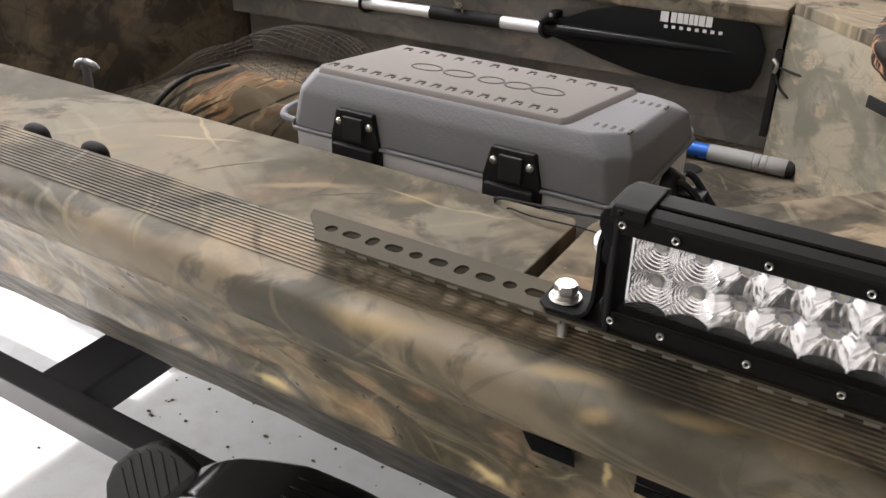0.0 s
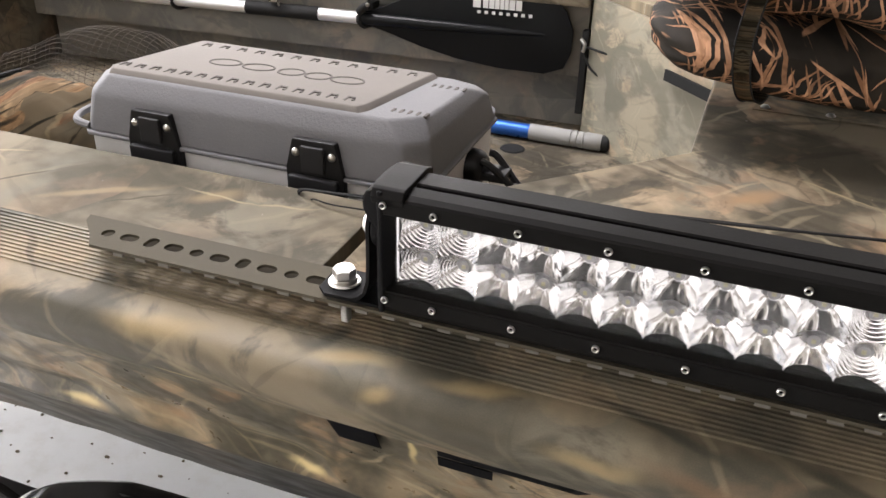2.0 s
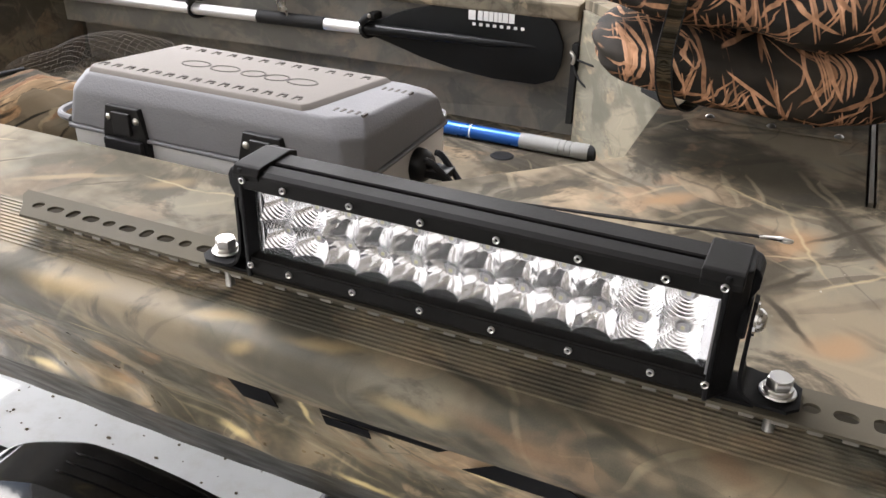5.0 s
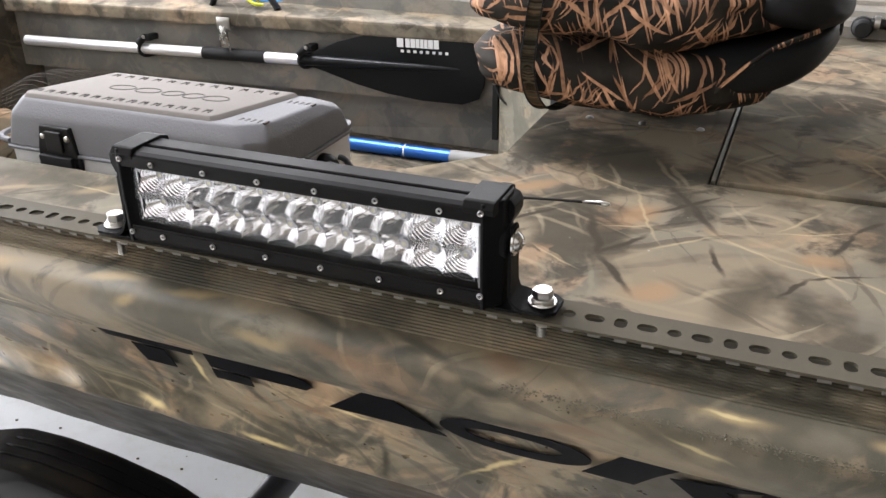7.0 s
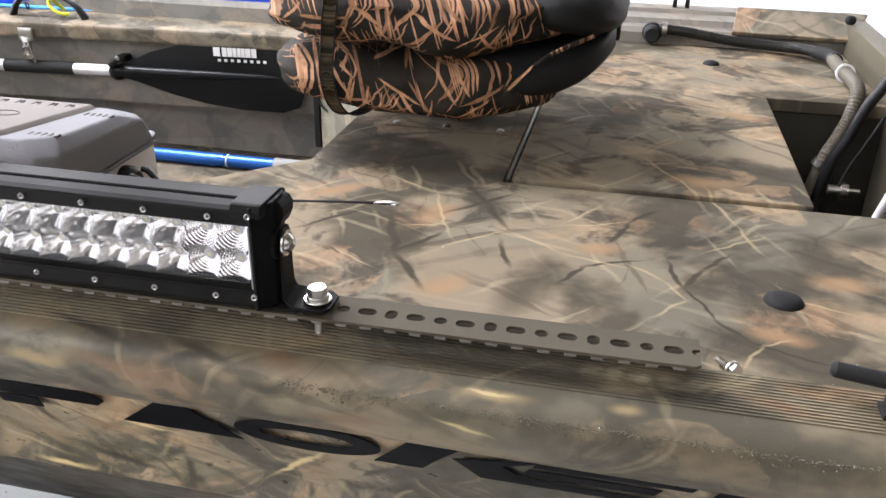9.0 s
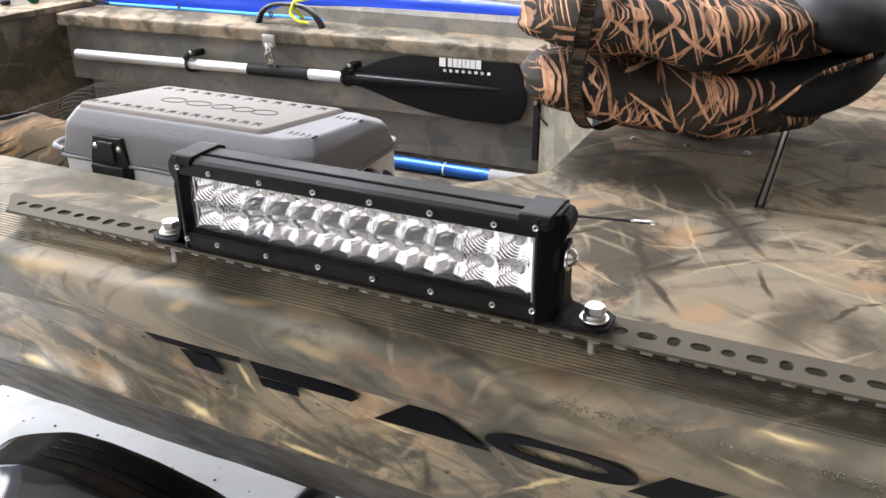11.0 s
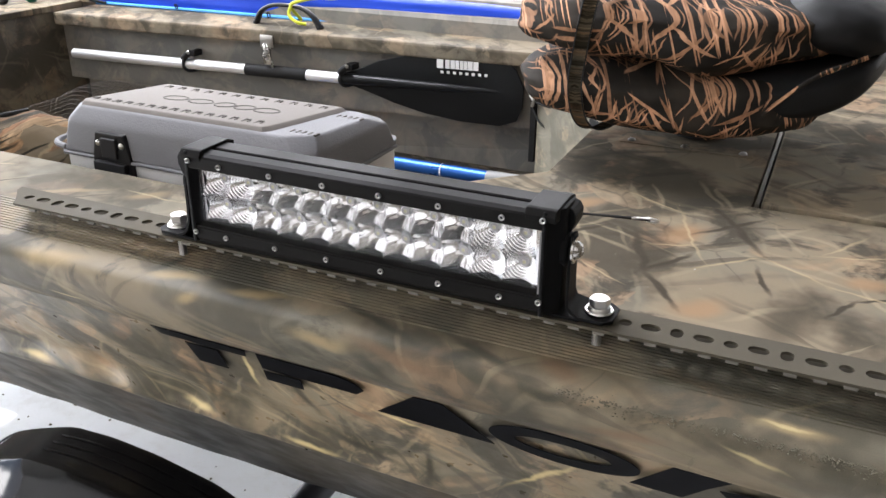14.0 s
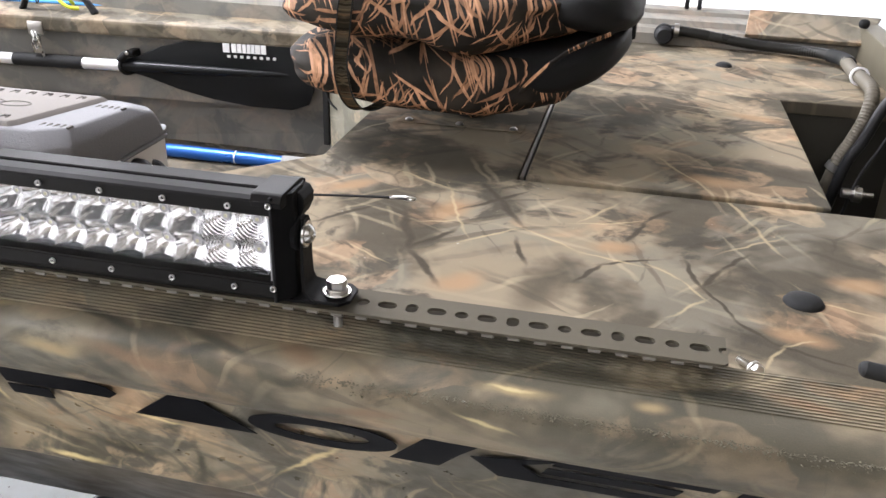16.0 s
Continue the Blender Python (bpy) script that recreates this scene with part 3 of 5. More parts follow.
structure("unseen_wall_foot", box((-3.4, -1.96, 0), (4.0, -1.79, 1.4995)), UNSEEN_BROWN, "unseen dark wall foot added to keep light off the hull", "wall")
# made-up sheet outside that turns the view past the boat white
structure("backdrop", box((-22, 9.0, -0.1), (22, 9.3, 6.0)), WHITE_WALL, "plain white sunlit backdrop added to stand for bright outdoors", "backdrop")

# ---- the boat ----
DECK = 0.884
FLOOR = 0.567
boat = thing("boat", (0, 1.15, 0.5), "flat-bottomed aluminium boat in woodland camouflage paint", "boat")


def hull_move(x, y, z):
    """Thin sheet: slow unevenness, and sharp upright dents along the crease."""
    w = 0.0
    if z < 0.812:
        w = min(1.0, (0.812 - z) / 0.04) * (0.004 * noise.noise(Vector((x * 5, z * 12, 1.3))) + 0.002 * noise.noise(Vector((x * 16, z * 22, 4.0))))
        near = math.exp(-((z - 0.72) / 0.026) ** 2)
        w += near * (0.012 * (abs(noise.noise(Vector((x * 11 + z * 6, z * 5, 7.7)))) - 0.25) + 0.004 * noise.noise(Vector((x * 27 - z * 9, z * 9, 2.1))))
    return (x, y + w, z)


hull_xs = steps_between(-2.3, 0.93, 440)
side_profile = [(0.3965, 0.863), (0.4075, 0.841), (0.4185, 0.819), (0.435, 0.79), (0.4505, 0.764), (0.462, 0.746), (0.4675, 0.736), (0.471, 0.724), (0.4735, 0.711), (0.475, 0.70), (0.4765, 0.694), (0.4805, 0.6885),
                (0.511, 0.645), (0.542, 0.602), (0.573, 0.558), (0.594, 0.526), (0.61, 0.514), (0.66, 0.508)]
hull = part("hull_side", skinned(side_profile[:12], hull_xs, hull_move, -1.0), CAMO_HULL, boat, "camouflage-painted aluminium hull side", True)
part("hull_bottom", skinned(side_profile[11:] + [(1.64, 0.508)], hull_xs, hull_move, -1.0), CAMO_BOTTOM_SHADE, boat, "dull camouflage hull bottom, its shade under the crease painted in", True)

# ribbed gunwale: rounded outer lip, fine ridges on top, inner wall down to the deck
gun = [(0.3965, 0.8635), (0.378, 0.874), (0.358, 0.889), (0.349, 0.8975), (0.342, 0.906), (0.336, 0.915), (0.332, 0.924), (0.3297, 0.931), (0.329, 0.9362), (0.3297, 0.9405), (0.3316, 0.9442), (0.335, 0.947), (0.340, 0.949), (0.346, 0.9502), (0.353, 0.9508)]
y = 0.3595
grooves = set()
for i in range(13):
    z = 0.9512 + 0.00025 * i
    gun += [(y, z), (y + 0.0005, z + 0.0011), (y + 0.0025, z + 0.0011), (y + 0.003, z)]
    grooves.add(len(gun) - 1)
    y += 0.0041
gun += [(0.4135, 0.955), (0.4165, 0.9525), (0.4172, 0.95), (0.4172, DECK - 0.02)]


def narrowing(x, y, z):
    """The ribbed top draws in a little towards the stern."""
    k = min(1.0, max(0.0, (x - 0.1) / 0.42))
    return (x, y - max(0.0, y - 0.3595) * 0.2 * k * k * (3 - 2 * k), z)


gun_bm = skinned(gun, steps_between(-2.3, 0.93, 60), narrowing)
gun_bm.faces.ensure_lookup_table()
# groove floors take a dark colour: the shade between ridges, painted in
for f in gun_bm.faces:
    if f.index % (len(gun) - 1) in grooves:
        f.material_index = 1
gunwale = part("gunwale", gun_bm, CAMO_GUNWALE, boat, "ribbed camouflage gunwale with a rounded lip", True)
gunwale.data.materials.append(plain("groove_shade", (0.03, 0.026, 0.02), 0.8, 0, 300, 0.3))

# decks
tri = lambda name, pts, lab="", paint=CAMO_DECK: part(name, slab(pts, DECK - 0.022, DECK, 0.002), paint, boat, lab)  # noqa: E731
tri("side_deck", [(-1.62, 0.4185), (-0.224, 0.4185), (-0.222, 0.652), (-0.228, 0.66), (-1.62, 0.66)], "flat camouflage side deck", CAMO_SIDE)
tri("rear_deck", [(-0.21, 0.4185), (0.1, 0.4185), (0.32, 0.407), (0.88, 0.4), (0.88, 0.897), (0.305, 0.897), (0.305, 1.408), (0.88, 1.408), (0.88, 1.80), (-0.235, 1.80), (-0.235, 1.70), (0.04, 1.42), (0.04, 0.915), (-0.21, 0.662)],
    "flat camouflage rear deck")
hatch = part("hatch", slab([(0.315, 0.905), (0.683, 0.905), (0.683, 1.398), (0.315, 1.398)], DECK - 0.018, DECK + 0.003, 0.003), CAMO_DECK, boat, "closed camouflage hatch lid")
part("hatch_gasket", box((0.3075, 0.906, DECK - 0.015), (0.3125, 1.4, DECK + 0.0015), 0.0012), GASKET, boat, "brown rubber hatch gasket")
part("hatch_tray", box((0.305, 0.8975, DECK - 0.0215), (0.3145, 1.4075, DECK - 0.016)), GASKET, boat)

# cockpit: floor, inner walls, bulkheads
part("cockpit_floor", slab([(-1.66, 0.62), (0.1, 0.62), (0.1, 1.80), (-1.66, 1.80)], FLOOR - 0.02, FLOOR, 0.0), CAMO_FLOOR, boat, "camouflage cockpit floor")
wall_bm = box((-1.62, 0.635, FLOOR), (-0.225, 0.652, DECK - 0.0225))
part("inner_wall", wall_bm, OLIVE, boat)


def upright(name, a, b, z0, z1, thick, material, label=""):
    """A standing panel from a to b on plan, its thickness to the left of that line."""
    (ax, ay), (bx, by) = a, b
    d = Vector((bx - ax, by - ay)).normalized()
    nrm = Vector((-d.y, d.x)) * thick
    return part(name, slab([(ax, ay), (bx, by), (bx + nrm.x, by + nrm.y), (ax + nrm.x, ay + nrm.y)], z0, z1), material, boat, label)


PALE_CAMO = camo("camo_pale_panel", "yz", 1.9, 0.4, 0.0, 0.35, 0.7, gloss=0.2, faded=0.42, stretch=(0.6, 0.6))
upright("bulkhead", (-0.215, 0.664), (0.036, 0.918), FLOOR, DECK - 0.0225, -0.012, CAMO_BULK)
upright("bulkhead", (0.036, 0.918), (0.036, 1.418), FLOOR, DECK - 0.0225, -0.012, CAMO_BULK)
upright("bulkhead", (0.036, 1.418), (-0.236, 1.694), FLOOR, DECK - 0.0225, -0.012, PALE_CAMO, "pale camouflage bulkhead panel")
upright("hinge_plate", (0.028, 1.4045), (-0.06, 1.4925), 0.776, 0.796, -0.004, RUBBER, "black plate on the bulkhead")
part("bow_bulkhead", box((-1.66, 0.4185, FLOOR), (-1.632, 1.84, 0.872)), CAMO_BULK, boat, "camouflage bow bulkhead")
part("bow_deck", box((-2.3, 0.4185, 0.8725), (-1.625, 1.84, 0.89), 0.003), CAMO_DECK, boat)

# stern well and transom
# well panels: olive darkened so that the pit's shade sits in the colour
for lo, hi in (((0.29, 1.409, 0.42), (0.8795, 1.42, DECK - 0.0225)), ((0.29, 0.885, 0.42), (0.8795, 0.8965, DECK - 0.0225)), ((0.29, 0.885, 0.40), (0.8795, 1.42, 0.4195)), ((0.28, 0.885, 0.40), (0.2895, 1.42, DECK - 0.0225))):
    part("well_panel", box(lo, hi), plain("well_shade_olive", (0.03, 0.027, 0.02), 0.6), boat, "olive panel of the open stern well, darkened for its shade")
part("transom", box((0.8805, 0.406, 0.40), (0.92, 1.93, 0.948), 0.003), OLIVE, boat, "olive painted transom")

# far gunwale
far = [(1.801, DECK - 0.02), (1.803, 0.905), (1.812, 0.915), (1.84, 0.917), (1.842, 0.921), (1.845, 0.929), (1.86, 0.931), (1.9, 0.932), (1.903, 0.94), (1.94, 0.943), (1.965, 0.94), (1.975, 0.925), (1.97, 0.9), (1.93, 0.86)]
part("far_gunwale", skinned(far + [(1.72, 0.52)], steps_between(-2.3, 0.93, 40)), CAMO_FAR, boat, "far camouflage gunwale rail", True)
gusset = slab([(0.652, 0.0), (0.885, -0.004), (0.925, 0.078), (0.662, 0.08)], -0.01, 0.0, 0.002)
bmesh.ops.rotate(gusset, cent=(0, 0, 0), matrix=Matrix.Rotation(radians(30), 3, "X"), verts=gusset.verts[:])
bmesh.ops.translate(gusset, vec=(0.0, 1.79, 0.92), verts=gusset.verts[:])
part("corner_gusset", gusset, CAMO_GUSSET, boat, "camouflage corner plate")


# ---- far side locker, part of the boat ----
def far_y(x):
    return 1.72 + 0.055 * (x + 0.24)


def far_slab(x0, x1, front0, front1, z0, z1, bevel=0.0):
    return slab([(x0, far_y(x0) + front0), (x1, far_y(x1) + front0), (x1, far_y(x1) + front1), (x0, far_y(x0) + front1)], z0, z1, bevel)


part("locker_front", far_slab(-1.63, -0.246, 0.0, 0.02, 0.686, 0.836), CAMO_FAR, boat, "camouflage locker front")
part("locker_kick", far_slab(-1.63, -0.246, 0.06, 0.075, FLOOR, 0.685), CAMO_FAR, boat)
lid = part("locker_lid", far_slab(-1.625, -0.242, -0.035, 0.125, 0.838, 0.872, 0.006), CAMO_LID, boat, "olive camouflage locker lid")
part("locker_strip", box((-0.252, 1.69, 0.615), (-0.238, 1.712, 0.79), 0.002), RUBBER, boat)
handle_y = far_y(-0.92) + 0.035
part("lid_handle", tube([(-1.02, handle_y, 0.874), (-1.0, handle_y, 0.905), (-0.96, handle_y, 0.922), (-0.89, handle_y, 0.922), (-0.85, handle_y, 0.905), (-0.825, handle_y, 0.874)],
     lambda s: 0.0125 - 0.004 * math.sin(math.pi * s), 12, 8, None, 0, 2, 0.6), BLACK_PLASTIC, lid, "black plastic lid handle")
hasp = bmesh.new()
hy = far_y(-0.95) - 0.036
box((-0.957, hy - 0.004, 0.831), (-0.919, hy, 0.861), 0.002, bm=hasp)
box((-0.948, hy - 0.008, 0.788), (-0.926, hy - 0.003, 0.836), 0.002, bm=hasp)
tube([(-0.943, hy - 0.008, 0.84), (-0.935, hy - 0.014, 0.826), (-0.943, hy - 0.014, 0.808), (-0.933, hy - 0.008, 0.795)], 0.003, 8, 6, hasp)
tube([(-0.933, hy - 0.008, 0.84), (-0.925, hy - 0.014, 0.82), (-0.92, hy - 0.01, 0.782)], 0.0024, 8, 6, hasp)
part("hasp", hasp, STEEL, lid, "bright steel hasp", True)

# blank black lettering blocks along the hull, laid on the slanted side
hull_frame = Matrix(((1, 0, 0, 0), (0, 0.447, -0.894, 0.3965), (0, -0.894, -0.447, 0.863), (0, 0, 0, 1)))


def decal(points):
    """points: x along the hull in metres, s down the slanted side from the decal's top line."""
    bm = prism(points, 0.0006, hull_frame @ Matrix.Translation((0, 0, 0.0032)))
    return part("decal", bm, DECAL, boat, "plain black vinyl decal")


def oval(cx, cy, rx, ry, n=40):
    return [(cx + rx * math.cos(2 * math.pi * k / n), cy + ry * math.sin(2 * math.pi * k / n)) for k in range(n)]


def ring_decal(cx, cy, rx, ry, hx, hy, n=44):
    """An oval band."""
    bm = bmesh.new()
    outer_loop, inner_loop = oval(cx, cy, rx, ry, n), oval(cx, cy, hx, hy, n)
    rows = [[bm.verts.new((x, y, z)) for x, y in loop] for loop, z in ((inner_loop, 0), (outer_loop, 0), (outer_loop, 0.0006), (inner_loop, 0.0006))]
    for k in range(4):
        for i in range(n):
            bm.faces.new((rows[k][i], rows[k][(i + 1) % n], rows[(k + 1) % 4][(i + 1) % n], rows[(k + 1) % 4][i]))
    part("decal", joined(bm, None, hull_frame @ Matrix.Translation((0, 0, 0.0032))), DECAL, boat, "plain black vinyl decal")


decal([(-0.186, 0.002), (-0.076, 0.002), (-0.079, 0.0125), (-0.178, 0.0125)])
decal([(-0.151, 0.0165), (-0.113, 0.0165), (-0.114, 0.048), (-0.149, 0.048)])
decal([(-0.064, 0.002), (0.02, 0.002), (0.038, 0.008), (0.044, 0.017), (0.034, 0.027), (-0.066, 0.027)])
decal([(-0.067, 0.031), (-0.026, 0.031), (-0.028, 0.048), (-0.069, 0.048)])
decal([(0.05, 0.048), (0.096, 0.002), (0.122, 0.002), (0.162, 0.048)])
ring_decal(0.223, 0.025, 0.063, 0.024, 0.04, 0.011)
decal([(0.277, 0.048), (0.311, 0.002), (0.353, 0.002), (0.336, 0.022), (0.318, 0.048)])
decal([(0.345, 0.020), (0.42, 0.003), (0.385, 0.020), (0.408, 0.048), (0.366, 0.048)])
for s0, s1, x0, x1 in ((0.002, 0.013, 0.413, 0.531), (0.0185, 0.0295, 0.405, 0.505), (0.0365, 0.048, 0.397, 0.515)):
    decal([(x0, s0), (x1, s0), (x1 - 0.005, s1), (x0 - 0.005, s1)])
decal([(0.53, 0.048), (0.546, 0.002), (0.64, 0.003), (0.652, 0.014), (0.645, 0.048)])

# dried sealant smeared along the gunwale's shoulder
goo = bmesh.new()
rng = random.Random(4)
for k in range(2600):
    x = 0.235 + 0.62 * rng.random() ** 1.05
    u = rng.gauss(0.0, 0.0026) + 0.0012 * math.sin(x * 41)
    yy, zz = (0.3322 + u * 0.87, 0.9443 + u * 0.49) if u > 0 else (0.3322 + u * 0.35, 0.9443 + u * 0.94)
    r = rng.uniform(0.0004, 0.001)
    bmesh.ops.create_icosphere(goo, subdivisions=1, radius=r, matrix=Matrix.Translation((x, yy, zz)) @ Matrix.Rotation(rng.random() * 3, 4, "Z") @ Matrix.Diagonal((rng.uniform(0.8, 4.0), 1, 0.6, 1)))
tagged(part("sealant_smear", goo, GOO, boat, "shiny dried sealant smear", True), kind="stuff")

# small fittings on the decks
plug = lambda x, y, r=0.019: part("deck_plug", turned([(0, 0.0075), (r * 0.5, 0.007), (r * 0.85, 0.0045), (r, 0.0005), (r, -0.002)], 28, Matrix.Translation((x, y, DECK))), RUBBER, boat, "black rubber deck plug", True)  # noqa: E731
plug(0.616, 0.654)
plug(0.605, 1.635, 0.016)
for x in (-0.592, -0.676):
    part("gunwale_cap", cushion((x - 0.02, 0.4262, 0.943), (0.016, 0.0085, 0.014), 2.6, 6, 0.0), RUBBER, boat, "black rubber cap on the gunwale edge", True)
part("floor_drain", turned([(0, 0.002), (0.022, 0.002), (0.026, 0.0)], 20, Matrix.Translation((-0.347, 1.563, FLOOR + 0.001))), RUBBER, boat, "dark drain hole cover")

part("rail_knob", cushion((0.878, 1.79, 0.9565), (0.0105, 0.0095, 0.0095), 2.4, 8, 0.0), RUBBER, boat, "black rubber knob on the corner plate", True)
part("transom_cap", turned([(0, 0.022), (0.012, 0.02), (0.014, 0.012), (0.014, 0.0), (0, 0.0)], 18, Matrix.Translation((0.9, 1.5, 0.9482))), WHITE_INK, boat, "white plastic cap on the transom", True)

# bilge hoses along the stern
hose = thing("bilge_hose", (0.5, 1.78, DECK), "black and tan ribbed bilge hose with clamps", "hose")
part("hose_pipe", tube([(0.5, 1.795, 0.917), (0.56, 1.79, 0.913), (0.66, 1.78, 0.902), (0.74, 1.765, 0.9), (0.79, 1.735, 0.903), (0.828, 1.69, 0.905)], 0.0102, 12, 20, None, 0.001, 2), plain("dark_hose", (0.022, 0.021, 0.019), 0.3), hose, "", True)
part("hose_elbow", turned([(0, 0.022), (0.014, 0.022), (0.018, 0.016), (0.018, 0.0), (0.021, -0.003), (0.021, -0.014), (0, -0.014)], 18, Matrix.Translation((0.488, 1.79, 0.907)) @ Matrix.Rotation(radians(90), 4, "X")), RUBBER, hose, "black rubber elbow fitting", True)
part("hose_clamp", turned([(0.0138, -0.005), (0.0138, 0.005), (0.0112, 0.005), (0.0112, -0.005), (0.0138, -0.005)], 20, Matrix.Translation((0.513, 1.794, 0.917)) @ Matrix.Rotation(radians(90), 4, "Y")), STEEL, hose, "bright steel clamp", True)
part("hose_coupling", tube([(0.812, 1.715, 0.904), (0.831, 1.675, 0.905), (0.833, 1.64, 0.905)], 0.0135, 12, 4), RUBBER, hose, "black rubber coupling", True)
part("hose_pipe", tube([(0.831, 1.655, 0.905), (0.827, 1.57, 0.906), (0.826, 1.48, 0.912), (0.828, 1.415, 0.905), (0.82, 1.392, 0.868), (0.807, 1.386, 0.83), (0.79, 1.38, 0.79), (0.775, 1.37, 0.72)], 0.0115, 12, 24, None, 0.0009, 3), HOSE, hose, "tan ribbed hose", True)
part("hose_band", turned([(0.0165, -0.003), (0.0165, 0.003), (0.013, 0.003), (0.013, -0.003), (0.0165, -0.003)], 20, Matrix.Translation((0.826, 1.515, 0.911)) @ Matrix.Rotation(radians(80), 4, "X")), WHITE_INK, hose, "white cable tie", True)
part("hose_clamp", turned([(0.0145, -0.006), (0.0145, 0.006), (0.0122, 0.006), (0.0122, -0.006), (0.0145, -0.006)], 20, Matrix.Translation((0.787, 1.378, 0.784)) @ Matrix.Rotation(radians(25), 4, "Y")), STEEL, hose, "bright steel clamp", True)
part("hose_pipe", tube([(0.874, 1.375, 0.965), (0.857, 1.37, 0.93), (0.835, 1.365, 0.89), (0.818, 1.36, 0.84), (0.798, 1.356, 0.795), (0.78, 1.35, 0.70)], 0.0092, 12, 12), BLACK_PLASTIC, hose, "black smooth hose", True)
part("cable", tube([(0.872, 1.335, 0.93), (0.857, 1.33, 0.89), (0.837, 1.33, 0.836), (0.817, 1.33, 0.784), (0.8, 1.325, 0.70)], 0.0028, 8, 10), RUBBER, hose, "", True)
fit_bm = turned([(0, 0.03), (0.008, 0.03), (0.008, 0.012), (0.014, 0.012), (0.014, 0.0), (0.005, 0.0), (0.005, -0.02), (0, -0.02)], 12, Matrix.Translation((0.826, 1.33, 0.757)) @ Matrix.Rotation(radians(-90), 4, "Y"))
part("hose_fitting", fit_bm, STEEL, hose, "bright steel fitting", True)

# pale rod leaning in the stern well
white_rod = thing("white_rod", (0.746, 1.2, 0.42), "thin white plastic rod leaning in the stern well", "rod")
part("rod_body", tube([(0.746, 1.2, 0.4205), (0.872, 1.2, 0.87)], 0.0065, 10, 1), WHITE_INK, white_rod, "", True)

# mooring cleat on the far rail
cleat = thing("dock_cleat", (0.545, 1.915, 0.945), "small dark metal dock cleat on the far rail", "cleat")
cl = bmesh.new()
tube([(0.49, 1.915, 0.972), (0.52, 1.915, 0.969), (0.57, 1.915, 0.969), (0.6, 1.915, 0.972)], 0.006, 10, 6, cl)
box((0.528, 1.907, 0.9425), (0.538, 1.923, 0.968), 0.003, bm=cl)
box((0.555, 1.907, 0.9425), (0.565, 1.923, 0.968), 0.003, bm=cl)
part("cleat_body", cl, BLACK_PLASTIC, cleat, "", True)

near_cleat = thing("dock_cleat", (0.636, 0.379, 0.9542), "black plastic dock cleat on the ribbed gunwale", "cleat")
part("horn", tube([(0.594, 0.391, 0.9755), (0.597, 0.3908, 0.9755), (0.605, 0.3895, 0.9752), (0.636, 0.385, 0.9745), (0.667, 0.3805, 0.9752), (0.675, 0.379, 0.9755), (0.678, 0.3788, 0.9755)], lambda u: 0.0007 + 0.0049 * math.sqrt(min(1.0, 5 * u, 5 * (1 - u))), 16, 18), RUBBER, near_cleat, "", True)
stem_bm = box((0.6285, 0.3745, 0.9565), (0.6435, 0.3865, 0.972), 0.003)
box((0.6265, 0.3715, 0.9535), (0.6455, 0.389, 0.958), 0.0018, bm=stem_bm)
part("stem", stem_bm, RUBBER, near_cleat, "", True)

# ---- slotted angle on the gunwale ----
angle_iron = thing("slotted_angle", (0.09, 0.387, 0.957), "grey-green slotted steel angle lying along the gunwale", "bracket")


def slot_outline(cx, cy, kind, n=8):
    rx, ry = {"slot": (0.0022, 0.0), "round": (0.0, 0.0), "tall": (0.0, 0.0018)}[kind]
    r = {"slot": 0.0046, "round": 0.0046, "tall": 0.0043}[kind]
    pts = []
    for k in range(4 * n):
        a = 2 * math.pi * k / (4 * n)
        pts.append((cx + r * math.cos(a) + math.copysign(rx, math.cos(a)), cy + r * math.sin(a) + math.copysign(ry, math.sin(a))))
    return pts


def slotted_flange(x0, x1, half, offsets, thick, m):
    bm = bmesh.new()

    def loop(pts):
        vs = [bm.verts.new((x, y, 0)) for x, y in pts]
        return [bm.edges.new((vs[i], vs[(i + 1) % len(vs)])) for i in range(len(vs))]

    c = 0.003
    edges = loop([(x1 - c, -half), (x1, -half + c), (x1, -0.0038), (x1 - 0.003, -0.0034), (x1 - 0.0048, -0.0022), (x1 - 0.0055, 0.0), (x1 - 0.0048, 0.0022), (x1 - 0.003, 0.0034), (x1, 0.0038), (x1, half), (x0, half), (x0 + 0.003, half - 0.008), (x0 + 0.019, -0.006), (x0 + 0.028, -half)])
    for cx, kind in offsets:
        edges += loop(slot_outline(cx, 0, kind))
    r = bmesh.ops.triangle_fill(bm, use_beauty=True, edges=edges, use_dissolve=False)
    faces = [g for g in r["geom"] if isinstance(g, bmesh.types.BMFace)]
    e = bmesh.ops.extrude_face_region(bm, geom=faces)
    bmesh.ops.translate(bm, vec=(0, 0, -thick), verts=[v for v in e["geom"] if isinstance(v, bmesh.types.BMVert)])
    return joined(bm, None, m)


PITCH = 0.01773
KINDS = ("slot", "round", "slot", "tall")
holes = [(0.496 - PITCH * i, KINDS[i % 4]) for i in range(46)]
skew = Matrix.Translation((0, 0.3855, 0)) @ Matrix.Rotation(0.0065, 4, "Z")
part("top_flange", slotted_flange(-0.3315, 0.513, 0.0175, holes, 0.0021, skew @ Matrix.Translation((0, 0, 0.9755))), ANGLE, angle_iron)
# pale tabs below the front edge imitate light falling through the slots
tabs = bmesh.new()
for i in range(45):
    x = 0.505 - PITCH * i
    box((x - 0.0098, -0.0174, 0.9708), (x - 0.0015, -0.0153, 0.9732), 0.0006, bm=tabs, m=skew)
box((-0.329, 0.0152, 0.9555), (0.5125, 0.0172, 0.9733), bm=tabs, m=skew)
